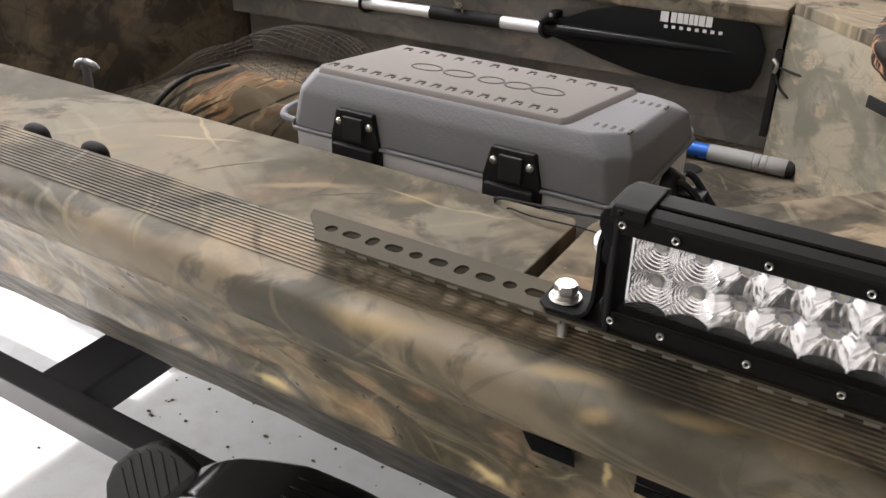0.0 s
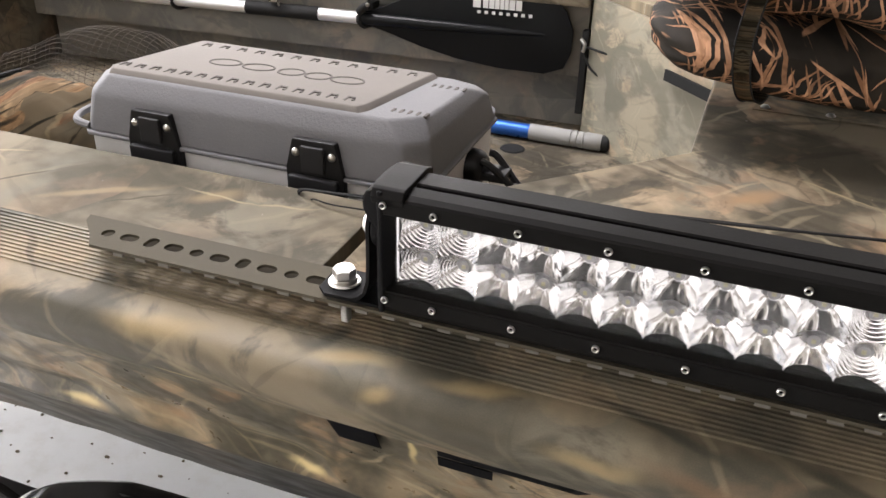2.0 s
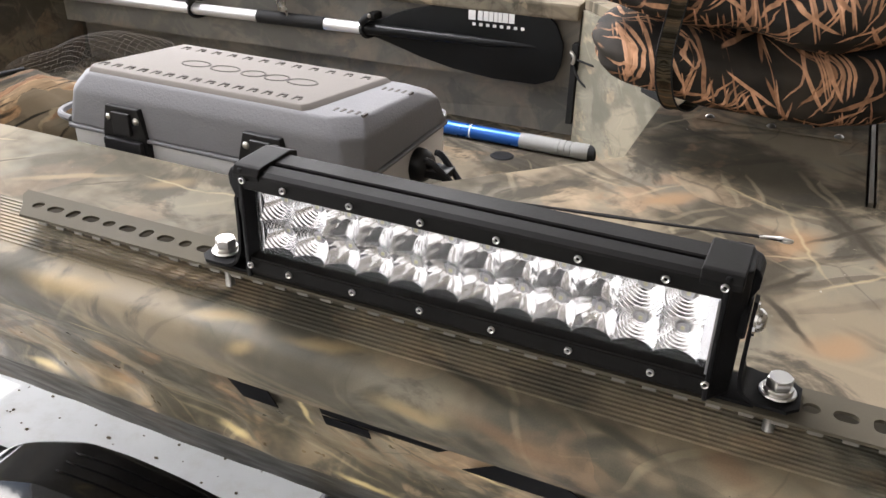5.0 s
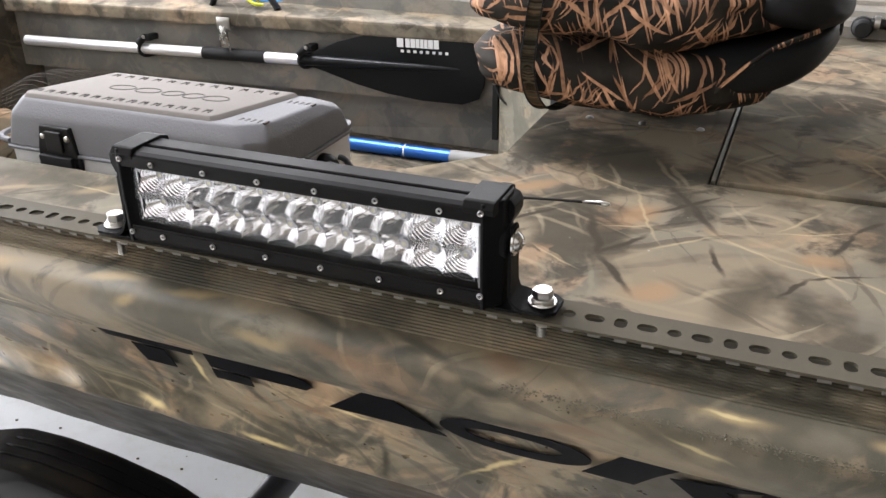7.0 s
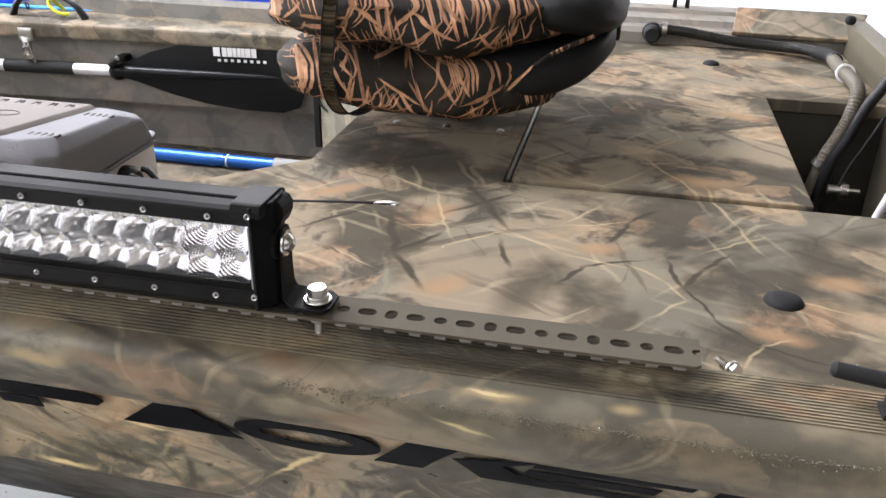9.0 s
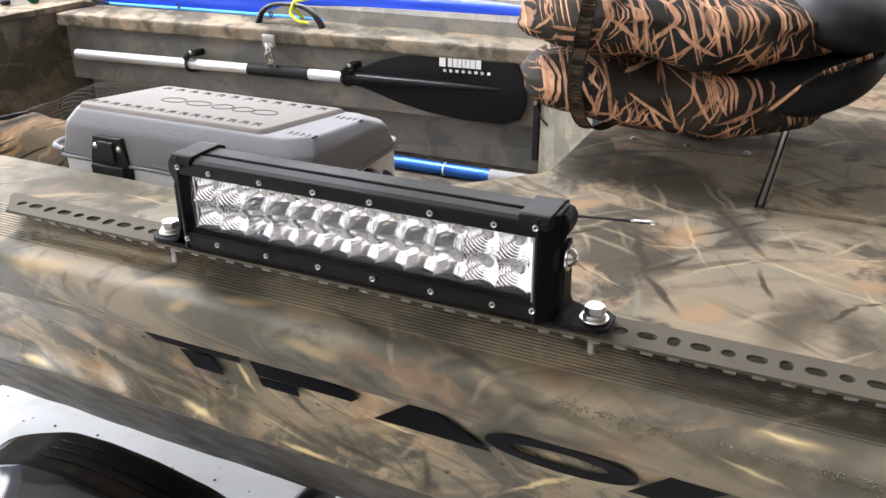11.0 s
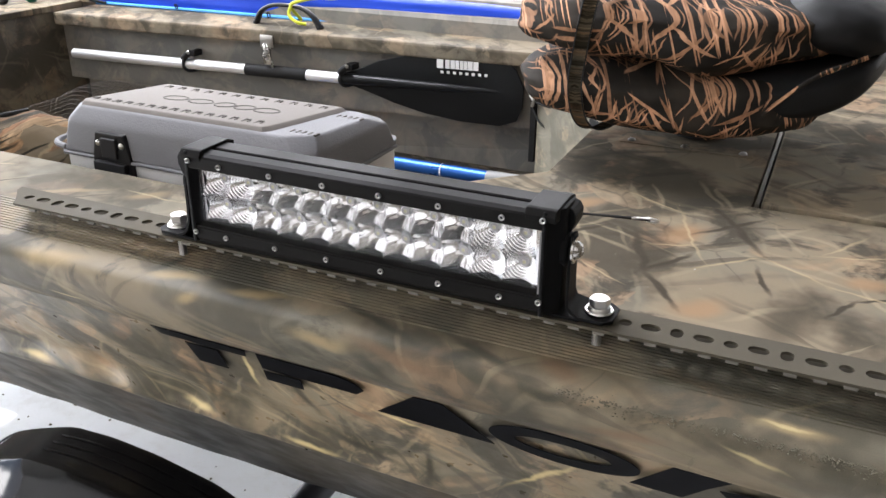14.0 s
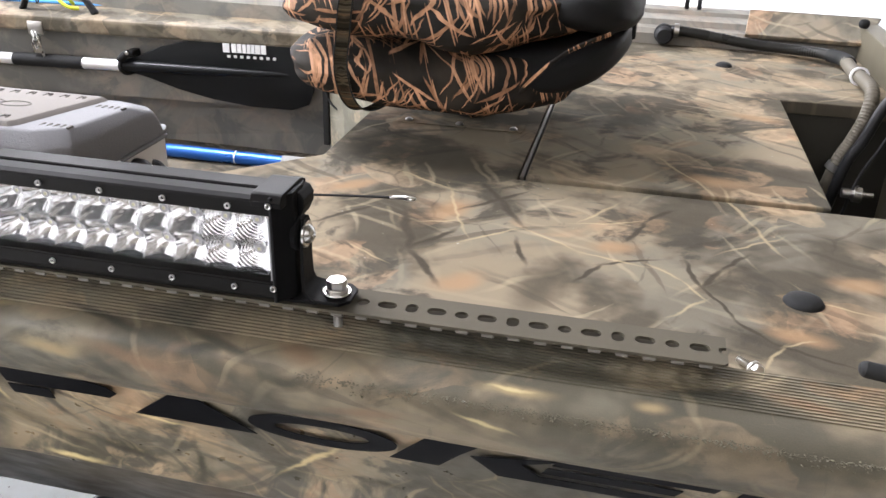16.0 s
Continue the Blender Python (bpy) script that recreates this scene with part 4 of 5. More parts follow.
part("lower_flange", tabs, plain("flange_slot_light", (0.16, 0.15, 0.13), 0.5, 0.0, 400, 0.2), angle_iron, "lower flange with pale tabs for light through the slots")

# ---- light bar ----
bar = thing("light_bar", (0.061, 0.385, 0.976), "black twin-row LED light bar bolted onto a slotted angle", "light bar")
BX0, BX1, BF = -0.0955, 0.2215, 0.3625
FX0, FX1 = -0.0895, 0.2127
# opening of the front frame, and the narrower reflector sheet behind it
WX0, WX1, WZ0, WZ1 = -0.0855, 0.2092, 0.9975, 1.0425
RX0, RX1 = -0.0798, 0.2028


def drawn(section, x0, x1, bm=None):
    """A closed (y, z) section drawn along x."""
    own = bmesh.new()
    ends = [[own.verts.new((x, yy, zz)) for yy, zz in section] for x in (x0, x1)]
    for i in range(len(section)):
        j = (i + 1) % len(section)
        own.faces.new((ends[0][i], ends[0][j], ends[1][j], ends[1][i]))
    own.faces.new(ends[0])
    own.faces.new(ends[1])
    bmesh.ops.recalc_face_normals(own, faces=own.faces[:])
    return joined(own, bm)


# finned housing behind the frame: flat top plate with a shadow groove, cooling fins at the back
section = [(0.379, 0.985), (0.379, 0.9965), (0.392, 0.9965), (0.392, 1.0435), (0.3785, 1.0435), (0.3785, 1.053), (0.3805, 1.0535), (0.3805, 1.0562), (0.3815, 1.0572), (0.3965, 1.0572), (0.398, 1.0555)]
for k in range(6):
    z = 1.0495 - 0.010 * k
    section += [(0.399, z), (0.411, z - 0.001), (0.411, z - 0.004), (0.399, z - 0.005)]
section += [(0.396, 0.985)]
part("housing", drawn(section, -0.086, 0.211), BLACK_SATIN, bar, "black finned aluminium housing")

# front frame: rails with a rounded nose, a screw face and a slope down to the cover
part("top_rail", drawn([(BF + 0.006, WZ1 - 0.0012), (BF + 0.0008, WZ1 + 0.0012), (BF, WZ1 + 0.002), (BF, 1.0532), (BF + 0.0009, 1.0546), (BF + 0.0045, 1.0564), (BF + 0.0135, 1.0572), (BF + 0.0145, 1.0562), (BF + 0.0145, 1.05), (BF + 0.0135, WZ1 - 0.001)], WX0 - 0.001, WX1 + 0.001), BLACK_SATIN, bar)
part("bottom_rail", drawn([(BF + 0.0075, WZ0 + 0.001), (BF + 0.0022, WZ0 - 0.0022), (BF + 0.0006, WZ0 - 0.003), (BF + 0.0006, WZ0 - 0.0042), (BF, WZ0 - 0.0048), (BF, 0.984), (BF + 0.0012, 0.9815), (BF + 0.0035, 0.9805), (BF + 0.0165, 0.9805), (BF + 0.0165, WZ0 + 0.0005)], WX0 - 0.001, WX1 + 0.001), BLACK_SATIN, bar)
SIDE = lambda y0: Matrix(((1, 0, 0, 0), (0, 0, 1, y0), (0, 1, 0, 0), (0, 0, 0, 1)))  # noqa: E731
for s, inner, front, outer in ((-1, WX0, FX0, BX0), (1, WX1, FX1, BX1)):
    # the cap widens from a narrow front lip to the body behind it
    cap_bm = slab([(inner, BF - 0.001), (front - s * 0.0006, BF - 0.001), (front, BF + 0.001), (outer, BF + 0.0125), (outer, BF + 0.032), (outer - s * 0.004, BF + 0.043), (inner, BF + 0.043)], 0.9795, 1.0578, 0.0014)
    cap = part("end_cap", cap_bm, BLACK, bar, "black end cap")
    # band over the cap's top with a step towards the back
    band = drawn([(BF - 0.0014, 1.0545), (BF + 0.0015, 1.0588), (BF + 0.004, 1.0594), (BF + 0.036, 1.0594), (BF + 0.0438, 1.0565), (BF + 0.0438, 1.05), (BF + 0.0, 1.05)], min(inner - s * 0.0125, outer - s * 0.003), max(inner - s * 0.0125, outer - s * 0.003))
    bmesh.ops.bevel(band, geom=band.edges[:], offset=0.0008, segments=2, profile=0.6, affect="EDGES")
    part("cap_cover", band, BLACK_SATIN, bar, "black cover band")
    # lug behind the upper corner, sloping wall inside the window, round pivot boss
    part("cap_lug", prism([(outer - s * 0.006, 1.03), (outer + s * 0.0008, 1.036), (outer + s * 0.0042, 1.0435), (outer + s * 0.0045, 1.05), (outer + s * 0.002, 1.0545), (outer - s * 0.006, 1.0574)], 0.02, SIDE(BF + (0.004 if s < 0 else 0.02)), None, 0.0012), BLACK, cap)
    if s < 0:
        part("frame_wall", slab([(inner + 0.0002, BF - 0.0004), (inner + 0.0002, BF + 0.0095), (inner + 0.005, BF + 0.0095)], WZ0 - 0.001, WZ1 + 0.001), BLACK, cap)
    part("pivot_boss", turned([(0.0125, -0.002), (0.0125, 0.0012), (0.0115, 0.0024), (0, 0.0024)], 26, Matrix.Translation((outer, BF + 0.0205, 1.0255)) @ Matrix.Rotation(radians(90 * s), 4, "Y")), BLACK, cap, "", True)

part("back_plate", box((WX0, 0.388, WZ0 - 0.0005), (WX1, 0.3915, WZ1 + 0.0005)), BLACK, bar)
cover = part("lens_cover", box((WX0 + 0.0052, BF + 0.0045, WZ0 + 0.0003), (WX1 - 0.0003, BF + 0.0057, WZ1 - 0.0003)), PANE, bar, "clear polycarbonate cover")
cover.visible_shadow = False
# thin pale strip that imitates the glint of the cover's right edge
part("pane_edge_glint", box((WX1 - 0.0012, BF - 0.0002, WZ0 - 0.001), (WX1 + 0.0002, BF + 0.0012, WZ1 + 0.0005), 0.0003), plain("edge_glint_grey", (0.17, 0.17, 0.17), 0.5), bar, "pale strip for the glint on the cover's edge")

CELL = (RX1 - RX0) / 12


def reflector_mesh(name, flood):
    """One square cell of the reflector sheet: a deep cup with its mouth towards -y."""
    bm = bmesh.new()
    n, half, tall = (56 if flood else 26), CELL / 2, (WZ1 - WZ0) / 4
    grid = []
    for i in range(n + 1):
        row = []
        for j in range(n + 1):
            u, v = -half + CELL * i / n, -tall + 2 * tall * j / n
            r, a = math.hypot(u, v), math.atan2(v, u)
            if flood:
                rr = r + 0.00019 * math.sin(r * 2 * math.pi / 0.0015)
                depth = 0.018 * (1 - (min(rr, 0.0166) / 0.0166) ** 1.5)
            else:
                facet = abs(((a / (math.pi / 5)) % 1.0) - 0.5)
                depth = 0.019 * (1 - (min(r * (1 + 0.1 * facet), 0.0166) / 0.0166) ** 1.45) + 0.00014 * math.sin(7 * a + 1.0) * math.sin(r * 2 * math.pi / 0.0062)
            if r < 0.0034:
                depth = 0.0165
            row.append(bm.verts.new((u, depth, v)))
        grid.append(row)
    for i in range(n):
        for j in range(n):
            bm.faces.new((grid[i][j], grid[i + 1][j], grid[i + 1][j + 1], grid[i][j + 1]))
    me = bpy.data.meshes.new(name)
    bm.to_mesh(me)
    bm.free()
    me.materials.append(CHROME)
    for p in me.polygons:
        p.use_smooth = True
    return me


def plain_mesh(name, bm, material, smooth=False):
    me = bpy.data.meshes.new(name)
    bmesh.ops.recalc_face_normals(bm, faces=bm.faces[:])
    bm.to_mesh(me)
    bm.free()
    me.materials.append(material)
    for p in me.polygons:
        p.use_smooth = smooth
    if smooth:
        me.set_sharp_from_angle(angle=radians(38))
    return me


def put(name, me, parent, at, turn=None, label=""):
    ob = new(name, me)
    ob.parent = parent
    ob.matrix_parent_inverse = parent.matrix_world.inverted()
    ob.matrix_basis = Matrix.Translation(at) @ (turn or Matrix.Identity(4))
    if label:
        ob["label"] = label
    return ob


FLOOD, SPOT = reflector_mesh("flood_reflector", True), reflector_mesh("spot_reflector", False)
base_bm = turned([(0, 0.0), (0.0033, 0.0), (0.0033, 0.0012), (0, 0.0012)], 16, Matrix.Rotation(radians(90), 4, "X"))
BASE_ME = plain_mesh("led_base", base_bm, CHIP_BASE, True)
CHIP_ME = plain_mesh("led_chip", box((-0.0011, -0.0019, -0.0011), (0.0011, -0.0012, 0.0011)), CHIP)
for i in range(12):
    for j in range(2):
        at = (RX0 + CELL * (i + 0.5), BF + 0.0055, 1.02 + (WZ1 - WZ0) / 2 * (j - 0.5))
        put("reflector", FLOOD if i in (0, 1, 10, 11) else SPOT, bar, at)
        b = put("led_base", BASE_ME, bar, (at[0], BF + 0.0218, at[2]))
        put("led_chip", CHIP_ME, bar, (at[0], BF + 0.0218, at[2]))

for x0, x1 in ((WX0, RX0), (RX1, WX1)):
    part("reflector_edge", box((x0, BF + 0.0085, WZ0), (x1, BF + 0.0095, WZ1)), CHROME, bar)
# frame screws: ring heads with a hex socket
scr = turned([(0.0012, -0.0006), (0.00125, 0.0014), (0.0017, 0.0017), (0.0021, 0.0013), (0.0022, 0.0)], 18, Matrix.Rotation(radians(90), 4, "X"))
SCREW_ME = plain_mesh("frame_screw", scr, STEEL, True)
SCREWS = [(-0.0557 + 0.0472 * k, z) for k in range(6) for z in (0.9885, 1.0487)]
SCREWS += [(-0.0846, 0.9895), (-0.0846, 1.0505), (0.2098, 0.991), (0.2098, 1.052)]
for x, z in SCREWS:
    corner = x < -0.06 or x > 0.2
    put("frame_screw", SCREW_ME, bar, (x, BF - (0.0012 if corner else 0.0), z), None, "bright steel frame screw")


# mounting brackets, pivot bolts and hex bolts at both ends
def hexagon(r):
    return [(r * math.cos(math.pi / 3 * k), r * math.sin(math.pi / 3 * k)) for k in range(6)]


def hex_bolt(parent, at, shank, name="mounting_bolt"):
    bm = prism(hexagon(0.0074), 0.0056, Matrix.Translation((0, 0, 0.0026)), None, 0.0007)
    turned([(0.0062, 0.0082), (0.0062, 0.0087), (0, 0.0087)], 18, None, bm)
    turned([(0.0045, 0.0026), (0.0078, 0.0026), (0.0082, 0.0018), (0.0082, 0.0)], 24, None, bm)
    prof = [(0.0033, 0.0)]
    z = -0.002
    while z > -shank:
        prof += [(0.0034, z), (0.0028, z - 0.0006)]
        z -= 0.0012
    turned(prof + [(0.0024, z), (0, z)], 16, None, bm)
    ob = put(name, plain_mesh(name, bm, STEEL, True), parent, at, Matrix.Rotation(0.35, 4, "Z"), "bright steel hex bolt")
    return ob


for s, xo, bx, by in ((-1, BX0, -0.121, 0.382), (1, BX1, 0.2465, 0.3865)):
    # upright ear against the end cap, bent outwards into a foot on the angle
    path = [(xo + s * 0.003, 1.037), (xo + s * 0.003, 1.03), (xo + s * 0.003, 1.006), (xo + s * 0.0032, 0.992), (xo + s * 0.0045, 0.985), (xo + s * 0.0085, 0.9805), (xo + s * 0.014, 0.9785), (bx + s * 0.006, 0.9782), (bx + s * 0.0125, 0.9782)]
    widths = (0.0045, 0.0085, 0.0085, 0.0095, 0.012, 0.0145, 0.0155, 0.0155, 0.0095)
    brk = bmesh.new()
    rows = []
    for k, ((px_, pz_), wide) in enumerate(zip(path, widths)):
        qx, qz = path[min(k + 1, 8)][0] - path[max(k - 1, 0)][0], path[min(k + 1, 8)][1] - path[max(k - 1, 0)][1]
        ln = math.hypot(qx, qz)
        nx, nz = s * abs(qz) / ln * 0.0022, abs(qx) / ln * 0.0022
        yc = by + (0.0 if k > 4 else -0.0025)
        rows.append([brk.verts.new((px_ + dx, yc + dy, pz_ + dz)) for dx, dy, dz in ((0, -wide, 0), (0, wide, 0), (nx, wide, nz), (nx, -wide, nz))])
    for a, b in zip(rows, rows[1:]):
        for k in range(4):
            brk.faces.new((a[k], a[(k + 1) % 4], b[(k + 1) % 4], b[k]))
    brk.faces.new(rows[0])
    brk.faces.new(rows[-1])
    part("bracket", brk, BLACK, bar, "bent black steel bracket", True)
    piv = turned([(0.0095, 0.0), (0.0095, 0.0014), (0.0068, 0.0016), (0.0066, 0.003), (0.005, 0.0052), (0.0028, 0.0062), (0.0022, 0.0045), (0, 0.0045)], 22,
                 Matrix.Translation((xo + s * 0.005, 0.3825, 1.0255)) @ Matrix.Rotation(radians(90 * s), 4, "Y"))
    part("pivot_bolt", piv, STEEL, bar, "bright steel button-head bolt", True)
    washer = turned([(0.0045, 0.0), (0.0098, 0.0), (0.0102, 0.0006), (0.0098, 0.0014), (0.0045, 0.0014)], 26, Matrix.Translation((bx, by, 0.981)))
    part("washer", washer, STEEL, bar, "bright steel washer", True)
    hex_bolt(bar, (bx, by, 0.9824), 0.033)

# flat strip under the bar, from foot to foot
part("base_strip", slab([(-0.112, 0.3695), (0.236, 0.3725), (0.236, 0.3995), (-0.112, 0.3975)], 0.9758, 0.978, 0.0005), BLACK, bar, "flat black mounting strip")

# loose bolt left on the deck
loose = hex_bolt(boat, (0, 0, 0), 0.02, "loose_bolt")
loose.parent = None
loose.matrix_parent_inverse = Matrix.Identity(4)
loose.matrix_basis = Matrix.Translation((0.5555, 0.5115, DECK + 0.0066)) @ Matrix.Rotation(radians(-55), 4, "Z") @ Matrix.Rotation(radians(86), 4, "Y") @ Matrix.Scale(0.86, 4)
tagged(loose, "bright steel hex bolt lying loose on the deck", "bolt")

# supply wires behind the bar, stripped and crimped at one end
wires = thing("supply_wires", (-0.31, 0.637, DECK), "thin black supply wires with a crimped silver tip", "wire")
part("wire", tube([(-0.315, 0.66, DECK - 0.02), (-0.305, 0.645, 0.89), (-0.27, 0.637, 0.898), (-0.2, 0.634, 0.905), (-0.03, 0.633, 0.933), (0.1, 0.633, 0.943), (0.218, 0.633, 0.953)], 0.0013, 8, 10), RUBBER, wires, "", True)
part("wire", tube([(-0.32, 0.664, DECK - 0.02), (-0.31, 0.652, 0.887), (-0.27, 0.646, 0.894), (-0.2, 0.642, 0.9), (-0.09, 0.60, 0.915), (0.0, 0.5, 0.96), (0.02, 0.42, 1.0), (0.02, 0.4, 1.01)], 0.0011, 8, 10), RUBBER, wires, "", True)
part("wire", tube([(-0.3, 0.66, DECK - 0.02), (-0.29, 0.64, 0.886), (-0.26, 0.63, 0.89), (-0.19, 0.622, 0.896), (-0.09, 0.58, 0.908), (0.01, 0.49, 0.955), (0.03, 0.42, 1.0), (0.03, 0.4, 1.01)], 0.0008, 8, 10), RUBBER, wires, "", True)
tip = tube([(0.214, 0.633, 0.9525), (0.226, 0.633, 0.954), (0.233, 0.631, 0.9555), (0.239, 0.633, 0.9535), (0.234, 0.635, 0.951), (0.226, 0.634, 0.9525)], 0.0014, 8, 8)
part("wire_tip", tip, COPPER, wires, "stripped silver wire tip", True)
part("wire", tube([(0.232, 0.631, 0.9535), (0.12, 0.645, 0.94), (0.0, 0.655, 0.925), (-0.12, 0.66, 0.9)], 0.0007, 6, 10), RUBBER, wires, "", True)

# ---- folded seat on its pedestal ----
seat = thing("folding_boat_seat", (0.19, 1.12, DECK), "folded padded boat seat in reed camouflage on a pedestal", "seat")


def lower_shape(x, y, z):
    k = max(0.0, (x - 0.06) / 0.2)
    return (x, y, z - 0.010 * math.exp(-((x - 0.04) / 0.11) ** 2) * (1 if z < 0 else 0) + (0.006 if z < 0 else 0.02) * k * k)


def upper_shape(x, y, z):
    k = max(0.0, (x - 0.02) / 0.2)
    dip = 0.012 * math.exp(-((x - 0.06) / 0.05) ** 2) * (1 if z < 0 else 0.3)
    return (x, y, z - dip - 0.006 * k)


part("seat_cushion", cushion((0.165, 1.115, 0.992), (0.205, 0.215, 0.042), 3.2, 26, 0.007, 1.0, lower_shape), REEDS, seat, "reed camouflage seat cushion", True)
part("back_cushion", cushion((0.16, 1.115, 1.077), (0.21, 0.222, 0.045), 3.0, 26, 0.008, 5.0, upper_shape), REEDS, seat, "reed camouflage back cushion", True)
SHELL = plain("seat_shell_black", (0.016, 0.016, 0.0165), 0.6, 0, 500, 0.2, 0.2, None, 0.1)
part("seat_shell", cushion((0.285, 1.125, 1.0), (0.14, 0.205, 0.04), 2.8, 20, 0.003, 2.0, lambda x, y, z: (x, y * (1 - 0.15 * max(0, x) / 0.14), z + 0.035 * max(0.0, x / 0.14) ** 2)), SHELL, seat, "black moulded plastic shell", True)
part("back_shell", cushion((0.362, 1.14, 1.086), (0.075, 0.19, 0.04), 2.6, 20, 0.003, 3.0, lambda x, y, z: (x, y * (1 - 0.1 * max(0, x) / 0.075), z - 0.012 * max(0.0, x / 0.075))), SHELL, seat, "black moulded plastic shell", True)
part("seat_piping", tube([(0.236, 0.93, 0.952), (0.267, 0.925, 0.966), (0.294, 0.92, 0.987), (0.318, 0.918, 1.013), (0.35, 0.925, 1.042), (0.4, 0.97, 1.06)], 0.003, 8, 8), REEDS, seat, "", True)
strap = bmesh.new()
ring = [(0.09, 0.898, 1.122), (0.084, 0.891, 1.09), (0.076, 0.9, 1.045), (0.074, 0.8965, 1.005), (0.082, 0.905, 0.963), (0.095, 0.94, 0.944), (0.108, 1.05, 0.938)]
path = smooth_path([(0.116, 1.05, 1.128), (0.1, 0.94, 1.128)] + ring, 8)
left = [strap.verts.new(p + Vector((-0.0095, 0, 0))) for p in path]
mid = [strap.verts.new(p + Vector((0, -0.0015, 0))) for p in path]
right = [strap.verts.new(p + Vector((0.0095, 0, 0))) for p in path]
for i in range(len(path) - 1):
    strap.faces.new((left[i], mid[i], mid[i + 1], left[i + 1]))
    strap.faces.new((mid[i], right[i], right[i + 1], mid[i + 1]))
bmesh.ops.solidify(strap, geom=strap.faces[:], thickness=0.0018)
strap_ob = part("strap", strap, STRAP, seat, "camouflage webbing strap", True)
for dx in (-0.0088, 0.0088):
    part("strap_edge", tube([p + Vector((dx, -0.002, 0)) for p in path], 0.001, 6, 1), RUBBER, strap_ob, "", True)
part("strap_button", turned([(0, 0.004), (0.005, 0.0035), (0.008, 0.001), (0.008, 0)], 16, Matrix.Translation((0.104, 0.92, 1.1285)) @ Matrix.Rotation(radians(25), 4, "X")), BODY_GREY, seat, "pale snap button", True)
part("hinge_bolt", turned([(0, 0.008), (0.005, 0.007), (0.008, 0.002), (0.008, -0.01), (0, -0.01)], 14, Matrix.Translation((0.418, 1.145, 1.05)) @ Matrix.Rotation(radians(90), 4, "X")), STEEL, seat, "bright steel hinge bolt", True)
part("hinge_arm", box((0.37, 1.14, 1.02), (0.43, 1.15, 1.062), 0.004), BLACK_PLASTIC, seat)
part("pedestal", turned([(0.035, 0.003), (0.035, 0.008), (0.03, 0.012), (0.03, 0.085), (0, 0.085)], 24, Matrix.Translation((0.19, 1.17, DECK))), BLACK_PLASTIC, seat, "", True)
base = part("base_plate", box((0.095, 1.085, DECK + 0.0003), (0.285, 1.265, DECK + 0.0013), 0.0004), CAMO_DECK, seat, "camouflage-painted base plate")
for x in (0.11, 0.188, 0.27):
    part("base_screw", turned([(0, 0.003), (0.004, 0.002), (0.006, 0.0), (0.006, -0.002)], 12, Matrix.Translation((x, 1.098, DECK + 0.002))), STEEL, base, "", True)

# ---- grey tackle box in the cockpit ----
tackle = thing("tackle_box", (-0.41, 0.815, FLOOR), "grey hard plastic tackle box with black latches on the cockpit floor", "tackle box")
part("box_body", prism([(-0.604, 0.693), (-0.195, 0.693), (-0.195, 0.923), (-0.604, 0.923)], 0.893 - FLOOR, Matrix.Translation((0, 0, FLOOR)), None, 0.012), BODY_GREY, tackle, "light grey box body", True)


def loft(rings, bevel=0.0):
    bm = bmesh.new()
    vs = [[bm.verts.new(p) for p in r] for r in rings]
    for a, b in zip(vs, vs[1:]):
        for k in range(len(a)):
            bm.faces.new((a[k], a[(k + 1) % len(a)], b[(k + 1) % len(a)], b[k]))
    bm.faces.new(vs[0])
    bm.faces.new(vs[-1])
    bmesh.ops.recalc_face_normals(bm, faces=bm.faces[:])
    if bevel:
        bmesh.ops.bevel(bm, geom=bm.edges[:], offset=bevel, segments=3, profile=0.5, affect="EDGES")
    return bm


def ring8(x0, x1, y0, y1, z0, z1, cl, cr):
    """A ring with cut corners that tilts from z0 at the front to z1 at the back."""
    pts = [(x0, y0 + cl), (x0 + cl, y0), (x1 - cr, y0), (x1, y0 + cr), (x1, y1 - cr), (x1 - cr, y1), (x0 + cl, y1), (x0, y1 - cl)]
    return [(x, y, z0 + (z1 - z0) * (y - y0) / (y1 - y0)) for x, y in pts]


def lid_z(y):
    return 0.9605 - 0.085 * (y - 0.705)


box_lid = part("box_lid", loft([ring8(-0.608, -0.19, 0.687, 0.928, 0.8905, 0.8905, 0.012, 0.018), ring8(-0.607, -0.191, 0.688, 0.927, 0.897, 0.897, 0.012, 0.018), ring8(-0.602, -0.196, 0.693, 0.92, 0.934, 0.924, 0.014, 0.022), ring8(-0.59, -0.207, 0.704, 0.888, 0.9545, 0.939, 0.018, 0.03)], 0.004), LID_GREY, tackle, "grey textured box lid", True)
part("lid_panel", loft([[(x, y, lid_z(y) - 0.009) for x, y in ((-0.586, 0.72), (-0.575, 0.7065), (-0.268, 0.7065), (-0.262, 0.72), (-0.25, 0.886), (-0.575, 0.886))], [(x, y, lid_z(y)) for x, y in ((-0.58, 0.722), (-0.572, 0.711), (-0.274, 0.711), (-0.27, 0.722), (-0.258, 0.88), (-0.572, 0.88))]], 0.0018), LID_TOP, box_lid, "raised grey top panel, paler and warmer for the light on it", True)
part("box_lip", tube([(-0.6, 0.692, 0.8945), (-0.622, 0.697, 0.8955), (-0.633, 0.715, 0.896), (-0.635, 0.75, 0.896), (-0.63, 0.79, 0.8955), (-0.6, 0.8, 0.8945)], 0.0042, 8, 6), LID_GREY, tackle, "grey carrying loop", True)
part("box_lip", prism(oval(-0.208, 0.90, 0.018, 0.034, 20), 0.007, Matrix.Translation((0, 0, 0.89)), None, 0.002), LID_GREY, tackle, "", True)
